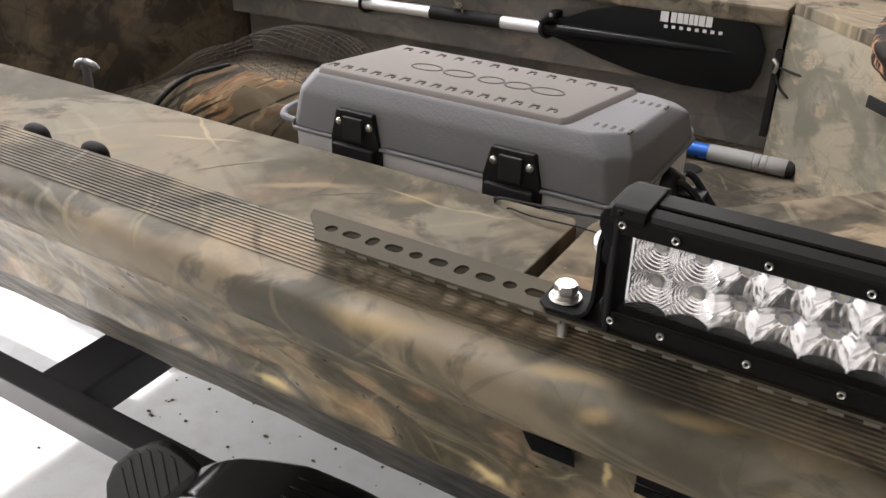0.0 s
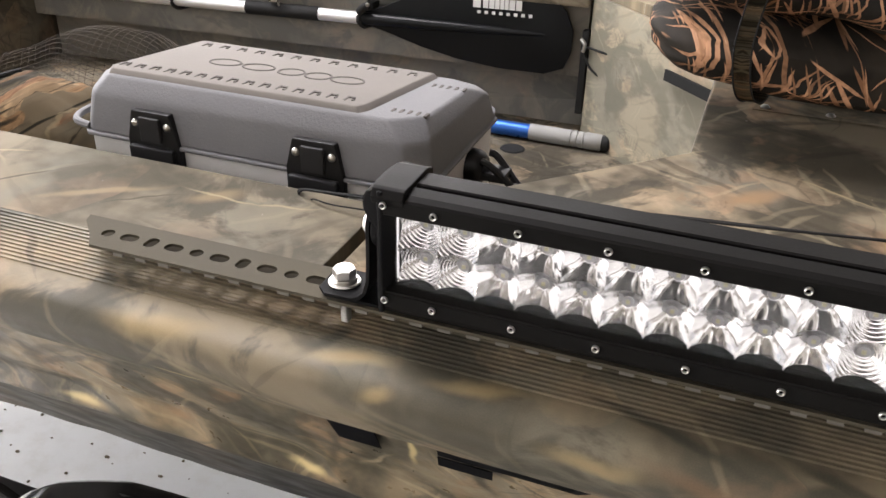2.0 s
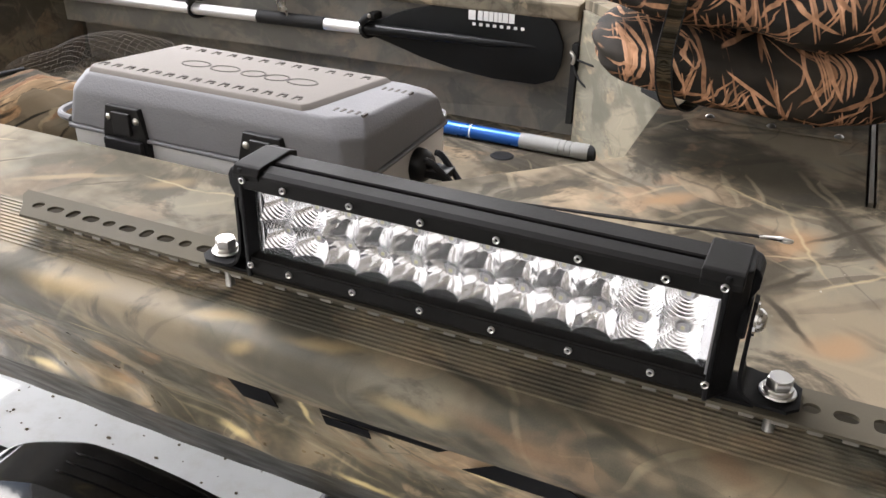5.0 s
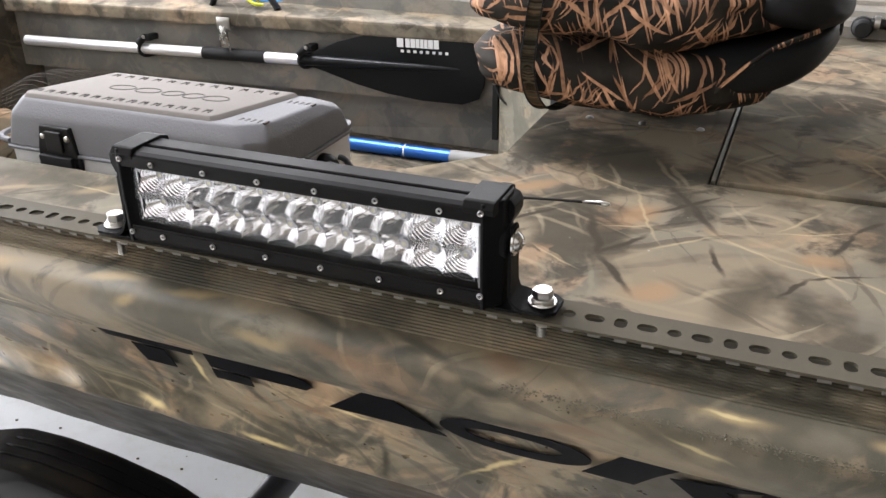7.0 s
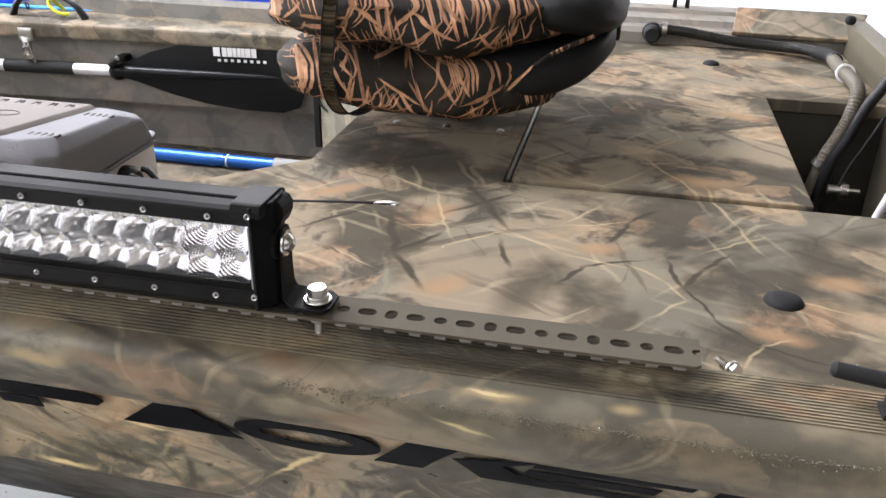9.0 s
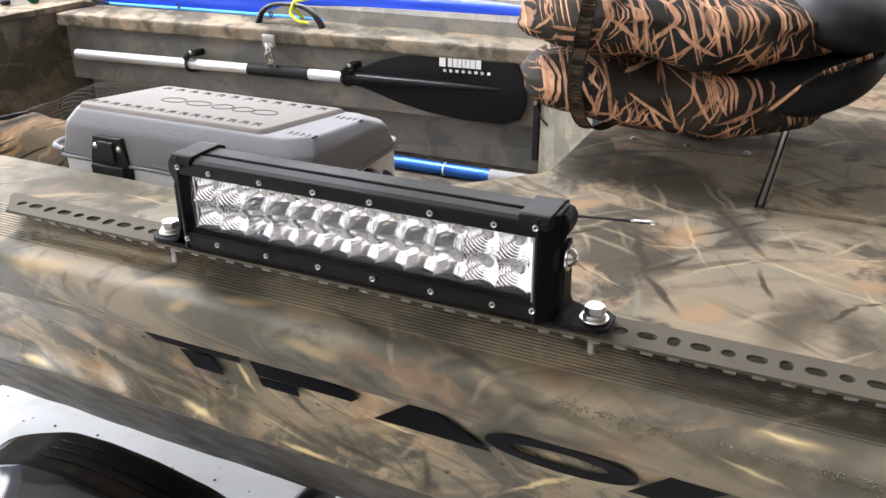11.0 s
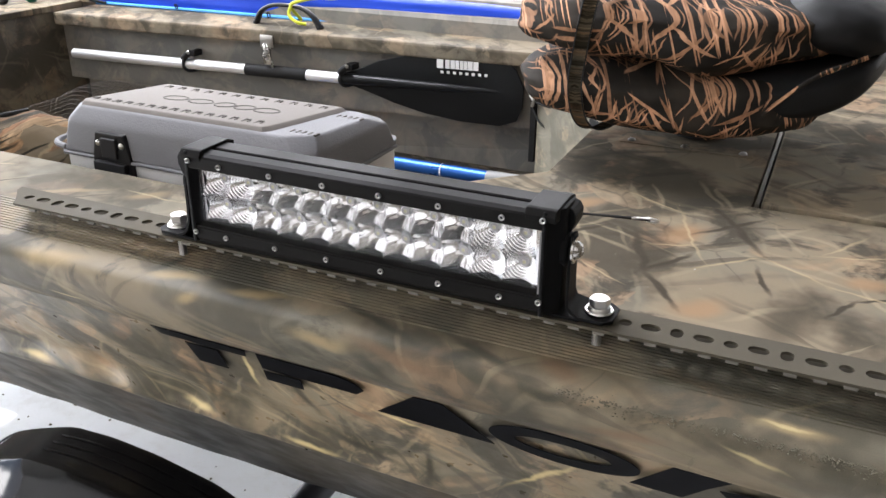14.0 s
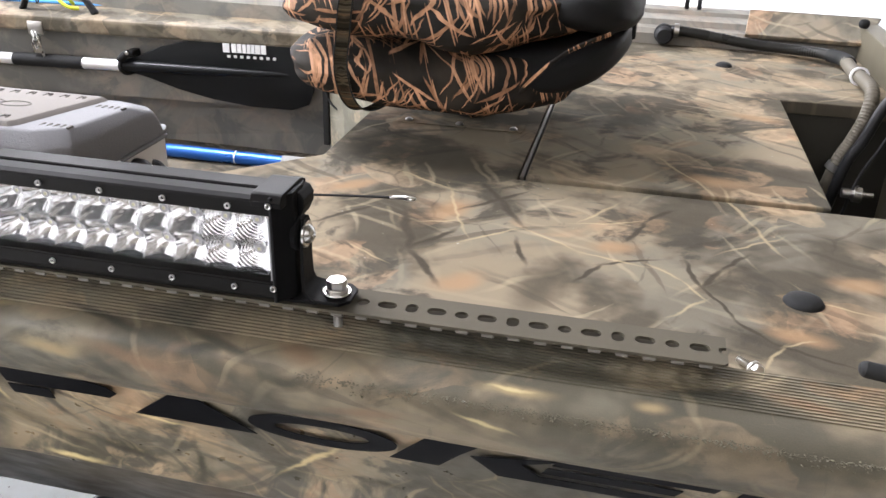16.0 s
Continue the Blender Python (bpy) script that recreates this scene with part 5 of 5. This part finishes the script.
part("box_rim", loft([ring8(-0.611, -0.187, 0.684, 0.931, 0.8865, 0.8865, 0.013, 0.02), ring8(-0.611, -0.187, 0.684, 0.931, 0.891, 0.891, 0.013, 0.02)], 0.0015), LID_GREY, tackle, "", True)
for cx in (-0.508, -0.3105):
    latch = part("latch", prism([(-0.024, 0.033), (0.024, 0.033), (0.033, 0.0), (0.033, -0.034), (-0.033, -0.034), (-0.033, 0.0)], 0.009, Matrix(((1, 0, 0, cx), (0, 0, -1, 0.6925), (0, 1, 0, 0.8935), (0, 0, 0, 1))), None, 0.0015), BLACK_PLASTIC, tackle, "black plastic latch")
    lever = bmesh.new()
    box((cx - 0.013, 0.679, 0.893), (cx + 0.013, 0.6836, 0.921), 0.0015, bm=lever)
    box((cx - 0.028, 0.676, 0.872), (cx + 0.028, 0.6836, 0.888), 0.002, bm=lever)
    box((cx - 0.02, 0.674, 0.866), (cx + 0.02, 0.6836, 0.873), 0.0015, bm=lever)
    part("latch_lever", lever, LATCH_GREY, latch)
    for dx in (-0.0205, 0.0205):
        part("latch_screw", turned([(0, 0.0028), (0.0025, 0.0026), (0.0042, 0.0012), (0.0046, 0.0)], 16, Matrix.Translation((cx + dx, 0.6835, 0.912)) @ Matrix.Rotation(radians(90), 4, "X")), STEEL, latch, "bright steel screw", True)
# moulded marks on the lid, their relief shade put into a darker grey
for row_y, n0, n1, count in ((0.724, -0.568, -0.29, 15), (0.853, -0.55, -0.275, 12)):
    for k in range(count):
        x = n0 + (n1 - n0) * k / (count - 1)
        z = lid_z(row_y)
        mk = bmesh.new()
        box((x - 0.0055, row_y, z - 0.003), (x - 0.0035, row_y + 0.013, z + 0.0004), 0.0, bm=mk)
        box((x - 0.0035, row_y + 0.009, z - 0.003), (x + 0.003, row_y + 0.012, z + 0.0004), 0.0, bm=mk)
        box((x + 0.003, row_y + 0.001, z - 0.003), (x + 0.0052, row_y + 0.006, z + 0.0008), 0.0, bm=mk)
        part("moulded_mark", mk, EMBOSS, box_lid)
for cx, wide in ((-0.482, 0.019), (-0.438, 0.019), (-0.396, 0.015), (-0.362, 0.015), (-0.326, 0.019)):
    ring_bm = tube([(cx + wide * math.cos(a), 0.795 + 0.014 * math.sin(a), lid_z(0.795 + 0.014 * math.sin(a)) - 0.0005) for a in [2 * math.pi * k / 24 for k in range(25)]], 0.0016, 6, 1)
    part("moulded_emblem", ring_bm, EMBOSS, box_lid, "", True)
for k in range(5):
    for y0 in (0.73, 0.842):
        x = -0.246 + 0.009 * k
        z = 0.9545 - 0.084 * (y0 + 0.004 - 0.704)
        part("moulded_mark", box((x, y0, z - 0.002), (x + 0.003, y0 + 0.01, z + 0.0006), 0.0), EMBOSS, box_lid)
grip = bmesh.new()
turned([(0, 0.03), (0.014, 0.03), (0.018, 0.026), (0.021, 0.02), (0.022, 0.0), (0, 0.0)], 24, Matrix.Translation((-0.205, 0.835, 0.858)) @ Matrix.Rotation(radians(90), 4, "Y"), grip)
for dy in (-0.014, 0.014):
    tube([(-0.176, 0.835 + dy, 0.872), (-0.165, 0.835 + dy, 0.868), (-0.138, 0.834 + dy * 0.5, 0.842)], 0.0042, 8, 4, grip)
tube([(-0.139, 0.826, 0.842), (-0.139, 0.843, 0.841)], 0.0046, 8, 1, grip)
box((-0.181, 0.82, 0.845), (-0.148, 0.85, 0.8555), 0.003, bm=grip, m=Matrix.Translation((0, 0, 0.004)))
part("box_handle", grip, BLACK_PLASTIC, tackle, "black folding side handle", True)

# ---- paddle clipped to the locker front ----
paddle = thing("paddle", (-0.95, 1.63, 0.70), "black and silver paddle clipped along the locker front", "paddle")
PZ = 0.769
pt = lambda x, dz=0.0, dy=0.0: (x, far_y(x) - 0.033 + dy, PZ + 0.008 * (x + 0.9) + dz)  # noqa: E731
part("shaft", tube([pt(-1.572), pt(-1.005)], 0.0135, 14, 1), ALU, paddle, "silver aluminium shaft", True)
part("grip", tube([pt(-1.008), pt(-0.83)], 0.0152, 14, 1), RUBBER, paddle, "black rubber grip", True)
part("shaft", tube([pt(-0.832), pt(-0.73)], 0.0135, 14, 1), ALU, paddle, "silver aluminium shaft", True)
blade_pts = [(0.0, 0.012), (0.04, 0.022), (0.1, 0.048), (0.18, 0.068), (0.27, 0.077), (0.37, 0.078), (0.42, 0.072), (0.447, 0.052), (0.465, 0.012), (0.463, -0.035), (0.45, -0.068), (0.41, -0.083),
             (0.31, -0.081), (0.22, -0.07), (0.14, -0.052), (0.06, -0.027), (0.0, -0.012)]
bx0 = -0.735
blade = prism(blade_pts, 0.008, Matrix(((1, 0, 0, 0), (0, 0, -1, 0), (0, 1, 0, 0), (0, 0, 0, 1))), None, 0.0025)
bmesh.ops.transform(blade, matrix=Matrix.Translation(pt(bx0, 0, 0.012)) @ Matrix.Rotation(math.atan(0.055), 4, "Z") @ Matrix.Rotation(-0.012, 4, "Y"), verts=blade.verts[:])
blade = part("blade", blade, PADDLE_BLACK, paddle, "black plastic paddle blade", True)
part("blade_rib", tube([pt(-0.738), pt(-0.5, 0, 0.003), pt(-0.33, 0, 0.009)], lambda s: 0.0145 - 0.009 * s, 12, 6), PADDLE_BLACK, paddle, "", True)
for k, (w, x) in enumerate(((0.016, -0.47), (0.011, -0.4515), (0.011, -0.4385), (0.009, -0.427), (0.008, -0.4165), (0.008, -0.407), (0.012, -0.3955), (0.012, -0.3815))):
    x += 0.0
    c = pt(x - 0.003, 0.056, -0.0005)
    part("print_bar", box((c[0] - w / 2, c[1] - 0.001, c[2] - 0.010), (c[0] + w / 2, c[1] + 0.0012, c[2] + 0.010)), WHITE_INK, blade)
for k in range(8):
    c = pt(-0.468 + 0.0155 * k, 0.037, -0.0005)
    part("print_bar", box((c[0] - 0.0035, c[1] - 0.001, c[2] - 0.003), (c[0] + 0.0035, c[1] + 0.0012, c[2] + 0.003)), WHITE_INK, blade)
for x in (-1.175, -0.712):
    c = pt(x)
    clip = thing("paddle_clip", (x, c[1] + 0.033, c[2]), "black rubber clip holding the paddle", "clip", "paddle clips")
    cb = bmesh.new()
    tube([(x - 0.012, c[1] + 0.03, c[2] + 0.03), (x - 0.014, c[1] - 0.004, c[2] + 0.022), (x - 0.017, c[1] - 0.0155, c[2] + 0.008), (x - 0.017, c[1] - 0.0165, c[2] - 0.006), (x - 0.012, c[1] - 0.004, c[2] - 0.018), (x - 0.012, c[1] + 0.03, c[2] - 0.022)], 0.0042, 10, 6, cb)
    tube([(x - 0.02, c[1] - 0.012, c[2] + 0.014), (x - 0.008, c[1] - 0.012, c[2] + 0.026), (x + 0.004, c[1] - 0.01, c[2] + 0.033)], 0.0085, 10, 6, cb)
    box((x - 0.008, c[1] - 0.004, c[2] + 0.02), (x + 0.01, c[1] + 0.0325, c[2] + 0.036), 0.004, bm=cb)
    part("clip_body", cb, RUBBER, clip, "", True)
    part("clip_screw", turned([(0, 0.003), (0.004, 0.002), (0.005, 0)], 12, Matrix.Translation((x + 0.004, c[1] - 0.018, c[2] + 0.034)) @ Matrix.Rotation(radians(90), 4, "X")), STEEL, clip, "", True)

# ---- blue sleeve, cord and tackle on the locker lid ----
sleeve = thing("rod_sleeve", (-1.1, 1.86, 0.873), "long blue fabric rod sleeve lying on the locker lid", "rod sleeve")
sl = cushion((0, 0, 0), (0.83, 0.026, 0.036), 5.0, 16, 0.003, 8.0)
bmesh.ops.transform(sl, matrix=Matrix.Translation((-1.1, 1.825, 0.907)) @ Matrix.Rotation(0.04, 4, "Z"), verts=sl.verts[:])
part("sleeve_body", sl, BLUE, sleeve, "", True)
part("sleeve_piping", tube([(-1.92, 1.762, 0.876), (-1.1, 1.797, 0.876), (-0.3, 1.828, 0.876)], 0.005, 8, 10), BLUE_EDGE, sleeve, "light blue piping", True)
for k in range(6):
    c = (-1.57 + 0.022 * k, 1.7805 + 0.0009 * k, 0.914)
    part("print_bar", box((c[0] - 0.009, c[1] - 0.004, c[2] - 0.007), (c[0] + 0.009, c[1] - 0.0005, c[2] + 0.007)), WHITE_INK, sleeve)
for x in (-1.34, -1.03):
    part("line_hook", tube([(x, 1.785, 0.874), (x + 0.005, 1.774, 0.89), (x + 0.014, 1.773, 0.888), (x + 0.012, 1.775, 0.878)], 0.002, 6, 6), RUBBER, sleeve, "", True)
cord = thing("bungee_cord", (-0.87, handle_y, 0.93), "yellow-green cord looped over the lid handle", "cord")
part("cord_strand", tube([(-0.9, handle_y + 0.03, 0.885), (-0.91, handle_y + 0.01, 0.91), (-0.9, handle_y - 0.012, 0.93), (-0.87, handle_y + 0.0, 0.94), (-0.84, handle_y + 0.02, 0.945), (-0.8, handle_y + 0.03, 0.945), (-0.78, handle_y + 0.035, 0.95)], 0.0042, 8, 8), YELLOW, cord, "", True)
part("cord_strand", tube([(-0.9, handle_y - 0.01, 0.93), (-0.905, handle_y - 0.018, 0.905), (-0.88, handle_y - 0.02, 0.888), (-0.86, handle_y - 0.01, 0.884)], 0.0042, 8, 8), YELLOW, cord, "", True)
reel = thing("fishing_reel", (-1.75, 1.62, 0.89), "green and black fishing reel on the bow deck", "fishing reel")
part("spool", turned([(0, 0.03), (0.022, 0.03), (0.026, 0.024), (0.018, 0.018), (0.018, 0.0), (0.026, -0.006), (0.022, -0.012), (0, -0.012)], 20, Matrix.Translation((-1.72, 1.63, 0.915)) @ Matrix.Rotation(radians(70), 4, "Y")), GREEN, reel, "green anodised spool", True)
part("reel_handle", tube([(-1.73, 1.6, 0.92), (-1.76, 1.57, 0.93), (-1.79, 1.55, 0.905), (-1.82, 1.54, 0.902)], 0.006, 8, 6), BLACK_PLASTIC, reel, "", True)
part("reel_knob", cushion((-1.76, 1.565, 0.9), (0.02, 0.011, 0.0095), 2.4, 6, 0), BLACK_PLASTIC, reel, "", True)
rod = thing("fishing_rod", (-1.9, 1.68, 0.89), "thin fishing rod with cork handle lying on the bow deck", "fishing rod")
part("rod_blank", tube([(-2.2, 1.66, 0.9), (-1.7, 1.71, 0.898), (-1.55, 1.735, 0.885)], 0.004, 8, 6), RUBBER, rod, "", True)
part("rod_grip", tube([(-1.72, 1.708, 0.899), (-1.6, 1.727, 0.893)], 0.009, 10, 1), plain("cork", (0.5, 0.42, 0.3), 0.7), rod, "pale cork grip", True)

# ---- things on the cockpit floor ----
pole = thing("blue_pole", (-0.5, 1.6, FLOOR), "blue telescopic pole with a grey ribbed grip on the cockpit floor", "pole")
PY, PZ0 = 1.627, FLOOR + 0.0175
part("pole_tube", tube([(-1.0, PY + 0.003, PZ0), (-0.328, PY, PZ0)], 0.016, 14, 1), BLUE_METAL, pole, "blue anodised tube", True)
part("pole_ring", tube([(-0.447, PY, PZ0), (-0.444, PY, PZ0)], 0.0163, 14, 1), WHITE_INK, pole, "", True)
gp = [(0.0172, 0.0), (0.0172, 0.085)]
for k in range(3):
    z = 0.088 + 0.013 * k
    gp += [(0.0172, z), (0.0155, z + 0.001), (0.0155, z + 0.003), (0.0172, z + 0.004)]
gp += [(0.0175, 0.15), (0.015, 0.154), (0, 0.154)]
along_x = Matrix.Rotation(radians(90), 4, "Y")
part("pole_grip", turned(gp, 18, Matrix.Translation((-0.329, PY, PZ0)) @ along_x), GRIP_GREY, pole, "grey ribbed rubber grip", True)
part("pole_cap", turned([(0.0168, 0), (0.0168, 0.014), (0.012, 0.018), (0, 0.018)], 16, Matrix.Translation((-0.176, PY, PZ0)) @ along_x), RUBBER, pole, "black end cap", True)

bag = thing("camouflage_bag", (-0.82, 0.8, FLOOR), "rolled leaf-camouflage bag on the cockpit floor", "bag")
LEAF = camo("leaf_cloth", "xz", 0.5, 0.8, 0.0, 1.3, 1.5, 0.04, 0.0, (0.5, 0.5), 1.5)
part("bag_body", cushion((-0.815, 0.80, 0.7235), (0.125, 0.12, 0.1565), 2.6, 22, 0.012, 11.0), LEAF, bag, "", True)
part("bag_seam", tube([(-0.865, 0.69, 0.78), (-0.87, 0.70, 0.84), (-0.862, 0.76, 0.878), (-0.86, 0.85, 0.876)], 0.004, 8, 8), RUBBER, bag, "", True)

net = bmesh.new()
n = 64
grid = []
for i in range(n + 1):
    row = []
    for j in range(n + 1):
        u, v = i / n, j / n
        hgt = 0.25 * math.exp(-(((u - 0.55) / 0.42) ** 2 + ((v - 0.5) / 0.36) ** 2)) + 0.045 * noise.noise(Vector((u * 5, v * 5, 2)))
        row.append(net.verts.new((-1.5 + 0.85 * u + 0.03 * noise.noise(Vector((u * 6, v * 6, 8))), 1.0 + 0.42 * v + 0.03 * noise.noise(Vector((u * 6, v * 6, 5))), FLOOR + 0.012 + max(0.0, hgt))))
    grid.append(row)
for i in range(n):
    for j in range(n):
        net.faces.new((grid[i][j], grid[i + 1][j], grid[i + 1][j + 1], grid[i][j + 1]))
bmesh.ops.wireframe(net, faces=net.faces[:], thickness=0.0012, offset=0.0, use_replace=True, use_boundary=True, use_even_offset=False, use_relative_offset=False)
net_ob = thing("landing_net", (-1.02, 1.2, FLOOR), "dark knotted landing net heaped on the cockpit floor", "net")
part("net_mesh", net, plain("net_cord", (0.06, 0.05, 0.04), 0.8), net_ob)

tee = thing("tee_handle", (-0.98, 0.74, FLOOR), "grey tee-shaped plastic handle standing in the cockpit", "handle")
tb = bmesh.new()
tube([(-1.04, 0.74, FLOOR + 0.001), (-1.04, 0.74, 0.85), (-1.039, 0.74, 0.872)], 0.0062, 12, 4, tb)
tube([(-1.057, 0.738, 0.868), (-1.052, 0.739, 0.875), (-1.039, 0.74, 0.878), (-1.026, 0.742, 0.875), (-1.021, 0.744, 0.868)], 0.0058, 12, 6, tb)
part("handle_body", tb, plain("grey_handle", (0.2, 0.2, 0.21), 0.3, 0.3), tee, "", True)

# ---- trailer under the boat ----
trailer = thing("boat_trailer", (-0.3, 0.8, 0.0), "black steel boat trailer with a plastic wheel fender", "trailer")
part("frame_rail", box((-2.6, 0.499, 0.405), (1.2, 0.543, 0.451), 0.004), TRAILER, trailer)
part("frame_rail", box((-2.6, 1.72, 0.40), (1.2, 1.771, 0.451), 0.004), TRAILER, trailer)
part("cross_member", box((-1.02, 0.5435, 0.385), (-0.926, 1.7195, 0.447), 0.004), TRAILER, trailer)
part("cross_member", box((0.3, 0.5435, 0.385), (0.375, 1.7195, 0.447), 0.004), TRAILER, trailer)
part("bunk", box((-2.2, 0.72, 0.4475), (0.7, 0.81, 0.507), 0.006), RUBBER, trailer, "carpeted bunk board")
part("bunk", box((-2.2, 1.42, 0.4475), (0.7, 1.51, 0.507), 0.006), RUBBER, trailer, "carpeted bunk board")


FENDER_X = (-0.70, -0.659, -0.607, -0.545, -0.501, -0.427, -0.36, -0.29, -0.2, -0.138, -0.08, -0.03, 0.01)
FENDER_Z = (0.39, 0.449, 0.519, 0.569, 0.59, 0.6165, 0.621, 0.617, 0.603, 0.574, 0.525, 0.46, 0.39)


def fender_top(x):
    """The arch over the wheel: a straight front slope, a crease, then a long dome."""
    d = 0.012
    if x < -0.44:
        d = 0.02
    return sum(float(np.interp(x + k * d, FENDER_X, FENDER_Z)) for k in (-1, 0, 1)) / 3


fen = bmesh.new()
rows = []
for x in steps_between(-0.695, 0.005, 100):
    zt = fender_top(x)
    dz = -0.002 if -0.418 < x < -0.06 else 0.0
    prof = [(0.20, zt - 0.2), (0.215, zt - 0.12), (0.24, zt - 0.085), (0.275, zt - 0.066), (0.315, zt - 0.058), (0.345, zt - 0.048), (0.368, zt - 0.03), (0.382, zt - 0.012), (0.392, zt - 0.002), (0.398, zt + 0.0015), (0.404, zt)]
    for k in range(4):
        yy = 0.41 + 0.0145 * k
        prof += [(yy, zt), (yy + 0.0095, zt), (yy + 0.0105, zt + dz), (yy + 0.0135, zt + dz)]
    prof += [(0.469, zt - 0.0008), (0.4745, zt - 0.004), (0.478, zt - 0.012), (0.479, zt - 0.12)]
    rows.append([fen.verts.new((x, yy, zz)) for yy, zz in prof])
for p, q in zip(rows, rows[1:]):
    for k in range(len(p) - 1):
        fen.faces.new((p[k], p[k + 1], q[k + 1], q[k]))
part("fender", fen, GLOSS_BLACK, trailer, "glossy black plastic wheel fender", True)
SKIRT = [(-0.835, 0.33), (-0.826, 0.367), (-0.799, 0.414), (-0.754, 0.46), (-0.708, 0.497), (-0.69, 0.506), (-0.672, 0.508), (-0.649, 0.504), (-0.628, 0.494), (-0.6, 0.47), (-0.6, 0.33)]
skirt = part("fender_skirt", prism(SKIRT, 0.012, Matrix(((1, 0, 0, 0), (0, 0, -1, 0.4975), (0, 1, 0, 0), (0, 0, 0, 1))), None, 0.004), RUBBER, trailer, "ribbed black rubber skirt")
for k in range(6):
    x = -0.785 + 0.023 * k
    part("skirt_rib", box((x, 0.4845, 0.36), (x + 0.009, 0.488, 0.498 - 6.0 * (x + 0.672) ** 2), 0.0015), RUBBER, skirt)
part("fender_arm", box((-0.5, 0.4695, 0.41), (-0.46, 0.4988, 0.44), 0.004), TRAILER, trailer)
wheel = part("wheel", turned([(0, -0.09), (0.14, -0.09), (0.17, -0.08), (0.26, -0.085), (0.275, -0.06), (0.28, 0), (0.275, 0.06), (0.26, 0.085), (0.17, 0.08), (0.14, 0.05), (0, 0.05)], 36, Matrix.Translation((-0.335, 0.365, 0.28)) @ Matrix.Rotation(radians(90), 4, "X")), RUBBER, trailer, "black trailer tyre", True)
part("axle", tube([(-0.301, 0.4, 0.295), (-0.301, 1.9, 0.295)], 0.026, 16, 1), TRAILER, trailer, "", True)
part("axle_hanger", box((-0.33, 0.51, 0.322), (-0.27, 0.54, 0.3995), 0.003), TRAILER, trailer)
part("trailer_jack", tube([(-2.5, 1.13, 0.002), (-2.5, 1.13, 0.43)], 0.03, 12, 1), TRAILER, trailer)
part("cross_member", box((-2.56, 0.5435, 0.40), (-2.49, 1.7195, 0.447), 0.004), TRAILER, trailer)

# crumbs of dirt on the concrete
crumbs = bmesh.new()
rng = random.Random(9)
for k in range(110):
    cx, cy = rng.choice(((-1.25, 0.95), (-1.0, 0.75), (-0.9, 0.9), (-0.6, 0.8)))
    x, yy = cx + rng.gauss(0, 0.16), cy + rng.gauss(0, 0.1)
    r = rng.uniform(0.001, 0.0042)
    bmesh.ops.create_icosphere(crumbs, subdivisions=1, radius=r, matrix=Matrix.Translation((x, yy, r * 0.4)) @ Matrix.Diagonal((rng.uniform(0.7, 2), 1, 0.6, 1)))
tagged(part("dirt_crumbs", crumbs, plain("dry_dirt", (0.12, 0.1, 0.07), 0.9)), "dry dirt and leaf crumbs scattered on concrete", "dirt", kind="stuff")

# thin cord hanging at the end of the locker
lanyard = thing("lanyard", (-0.2, 1.66, 0.74), "thin black cord hanging at the locker end", "cord")
part("cord_strand", tube([(-0.246, 1.688, 0.755), (-0.225, 1.675, 0.72), (-0.18, 1.655, 0.705), (-0.13, 1.63, 0.715), (-0.1, 1.6, 0.745), (-0.13, 1.62, 0.765), (-0.19, 1.65, 0.762), (-0.24, 1.688, 0.76)], 0.0025, 8, 10), RUBBER, lanyard, "", True)
part("cord_clip", tube([(-0.252, 1.686, 0.775), (-0.243, 1.682, 0.765), (-0.246, 1.684, 0.75)], 0.004, 8, 6), STEEL, lanyard, "bright steel clip", True)
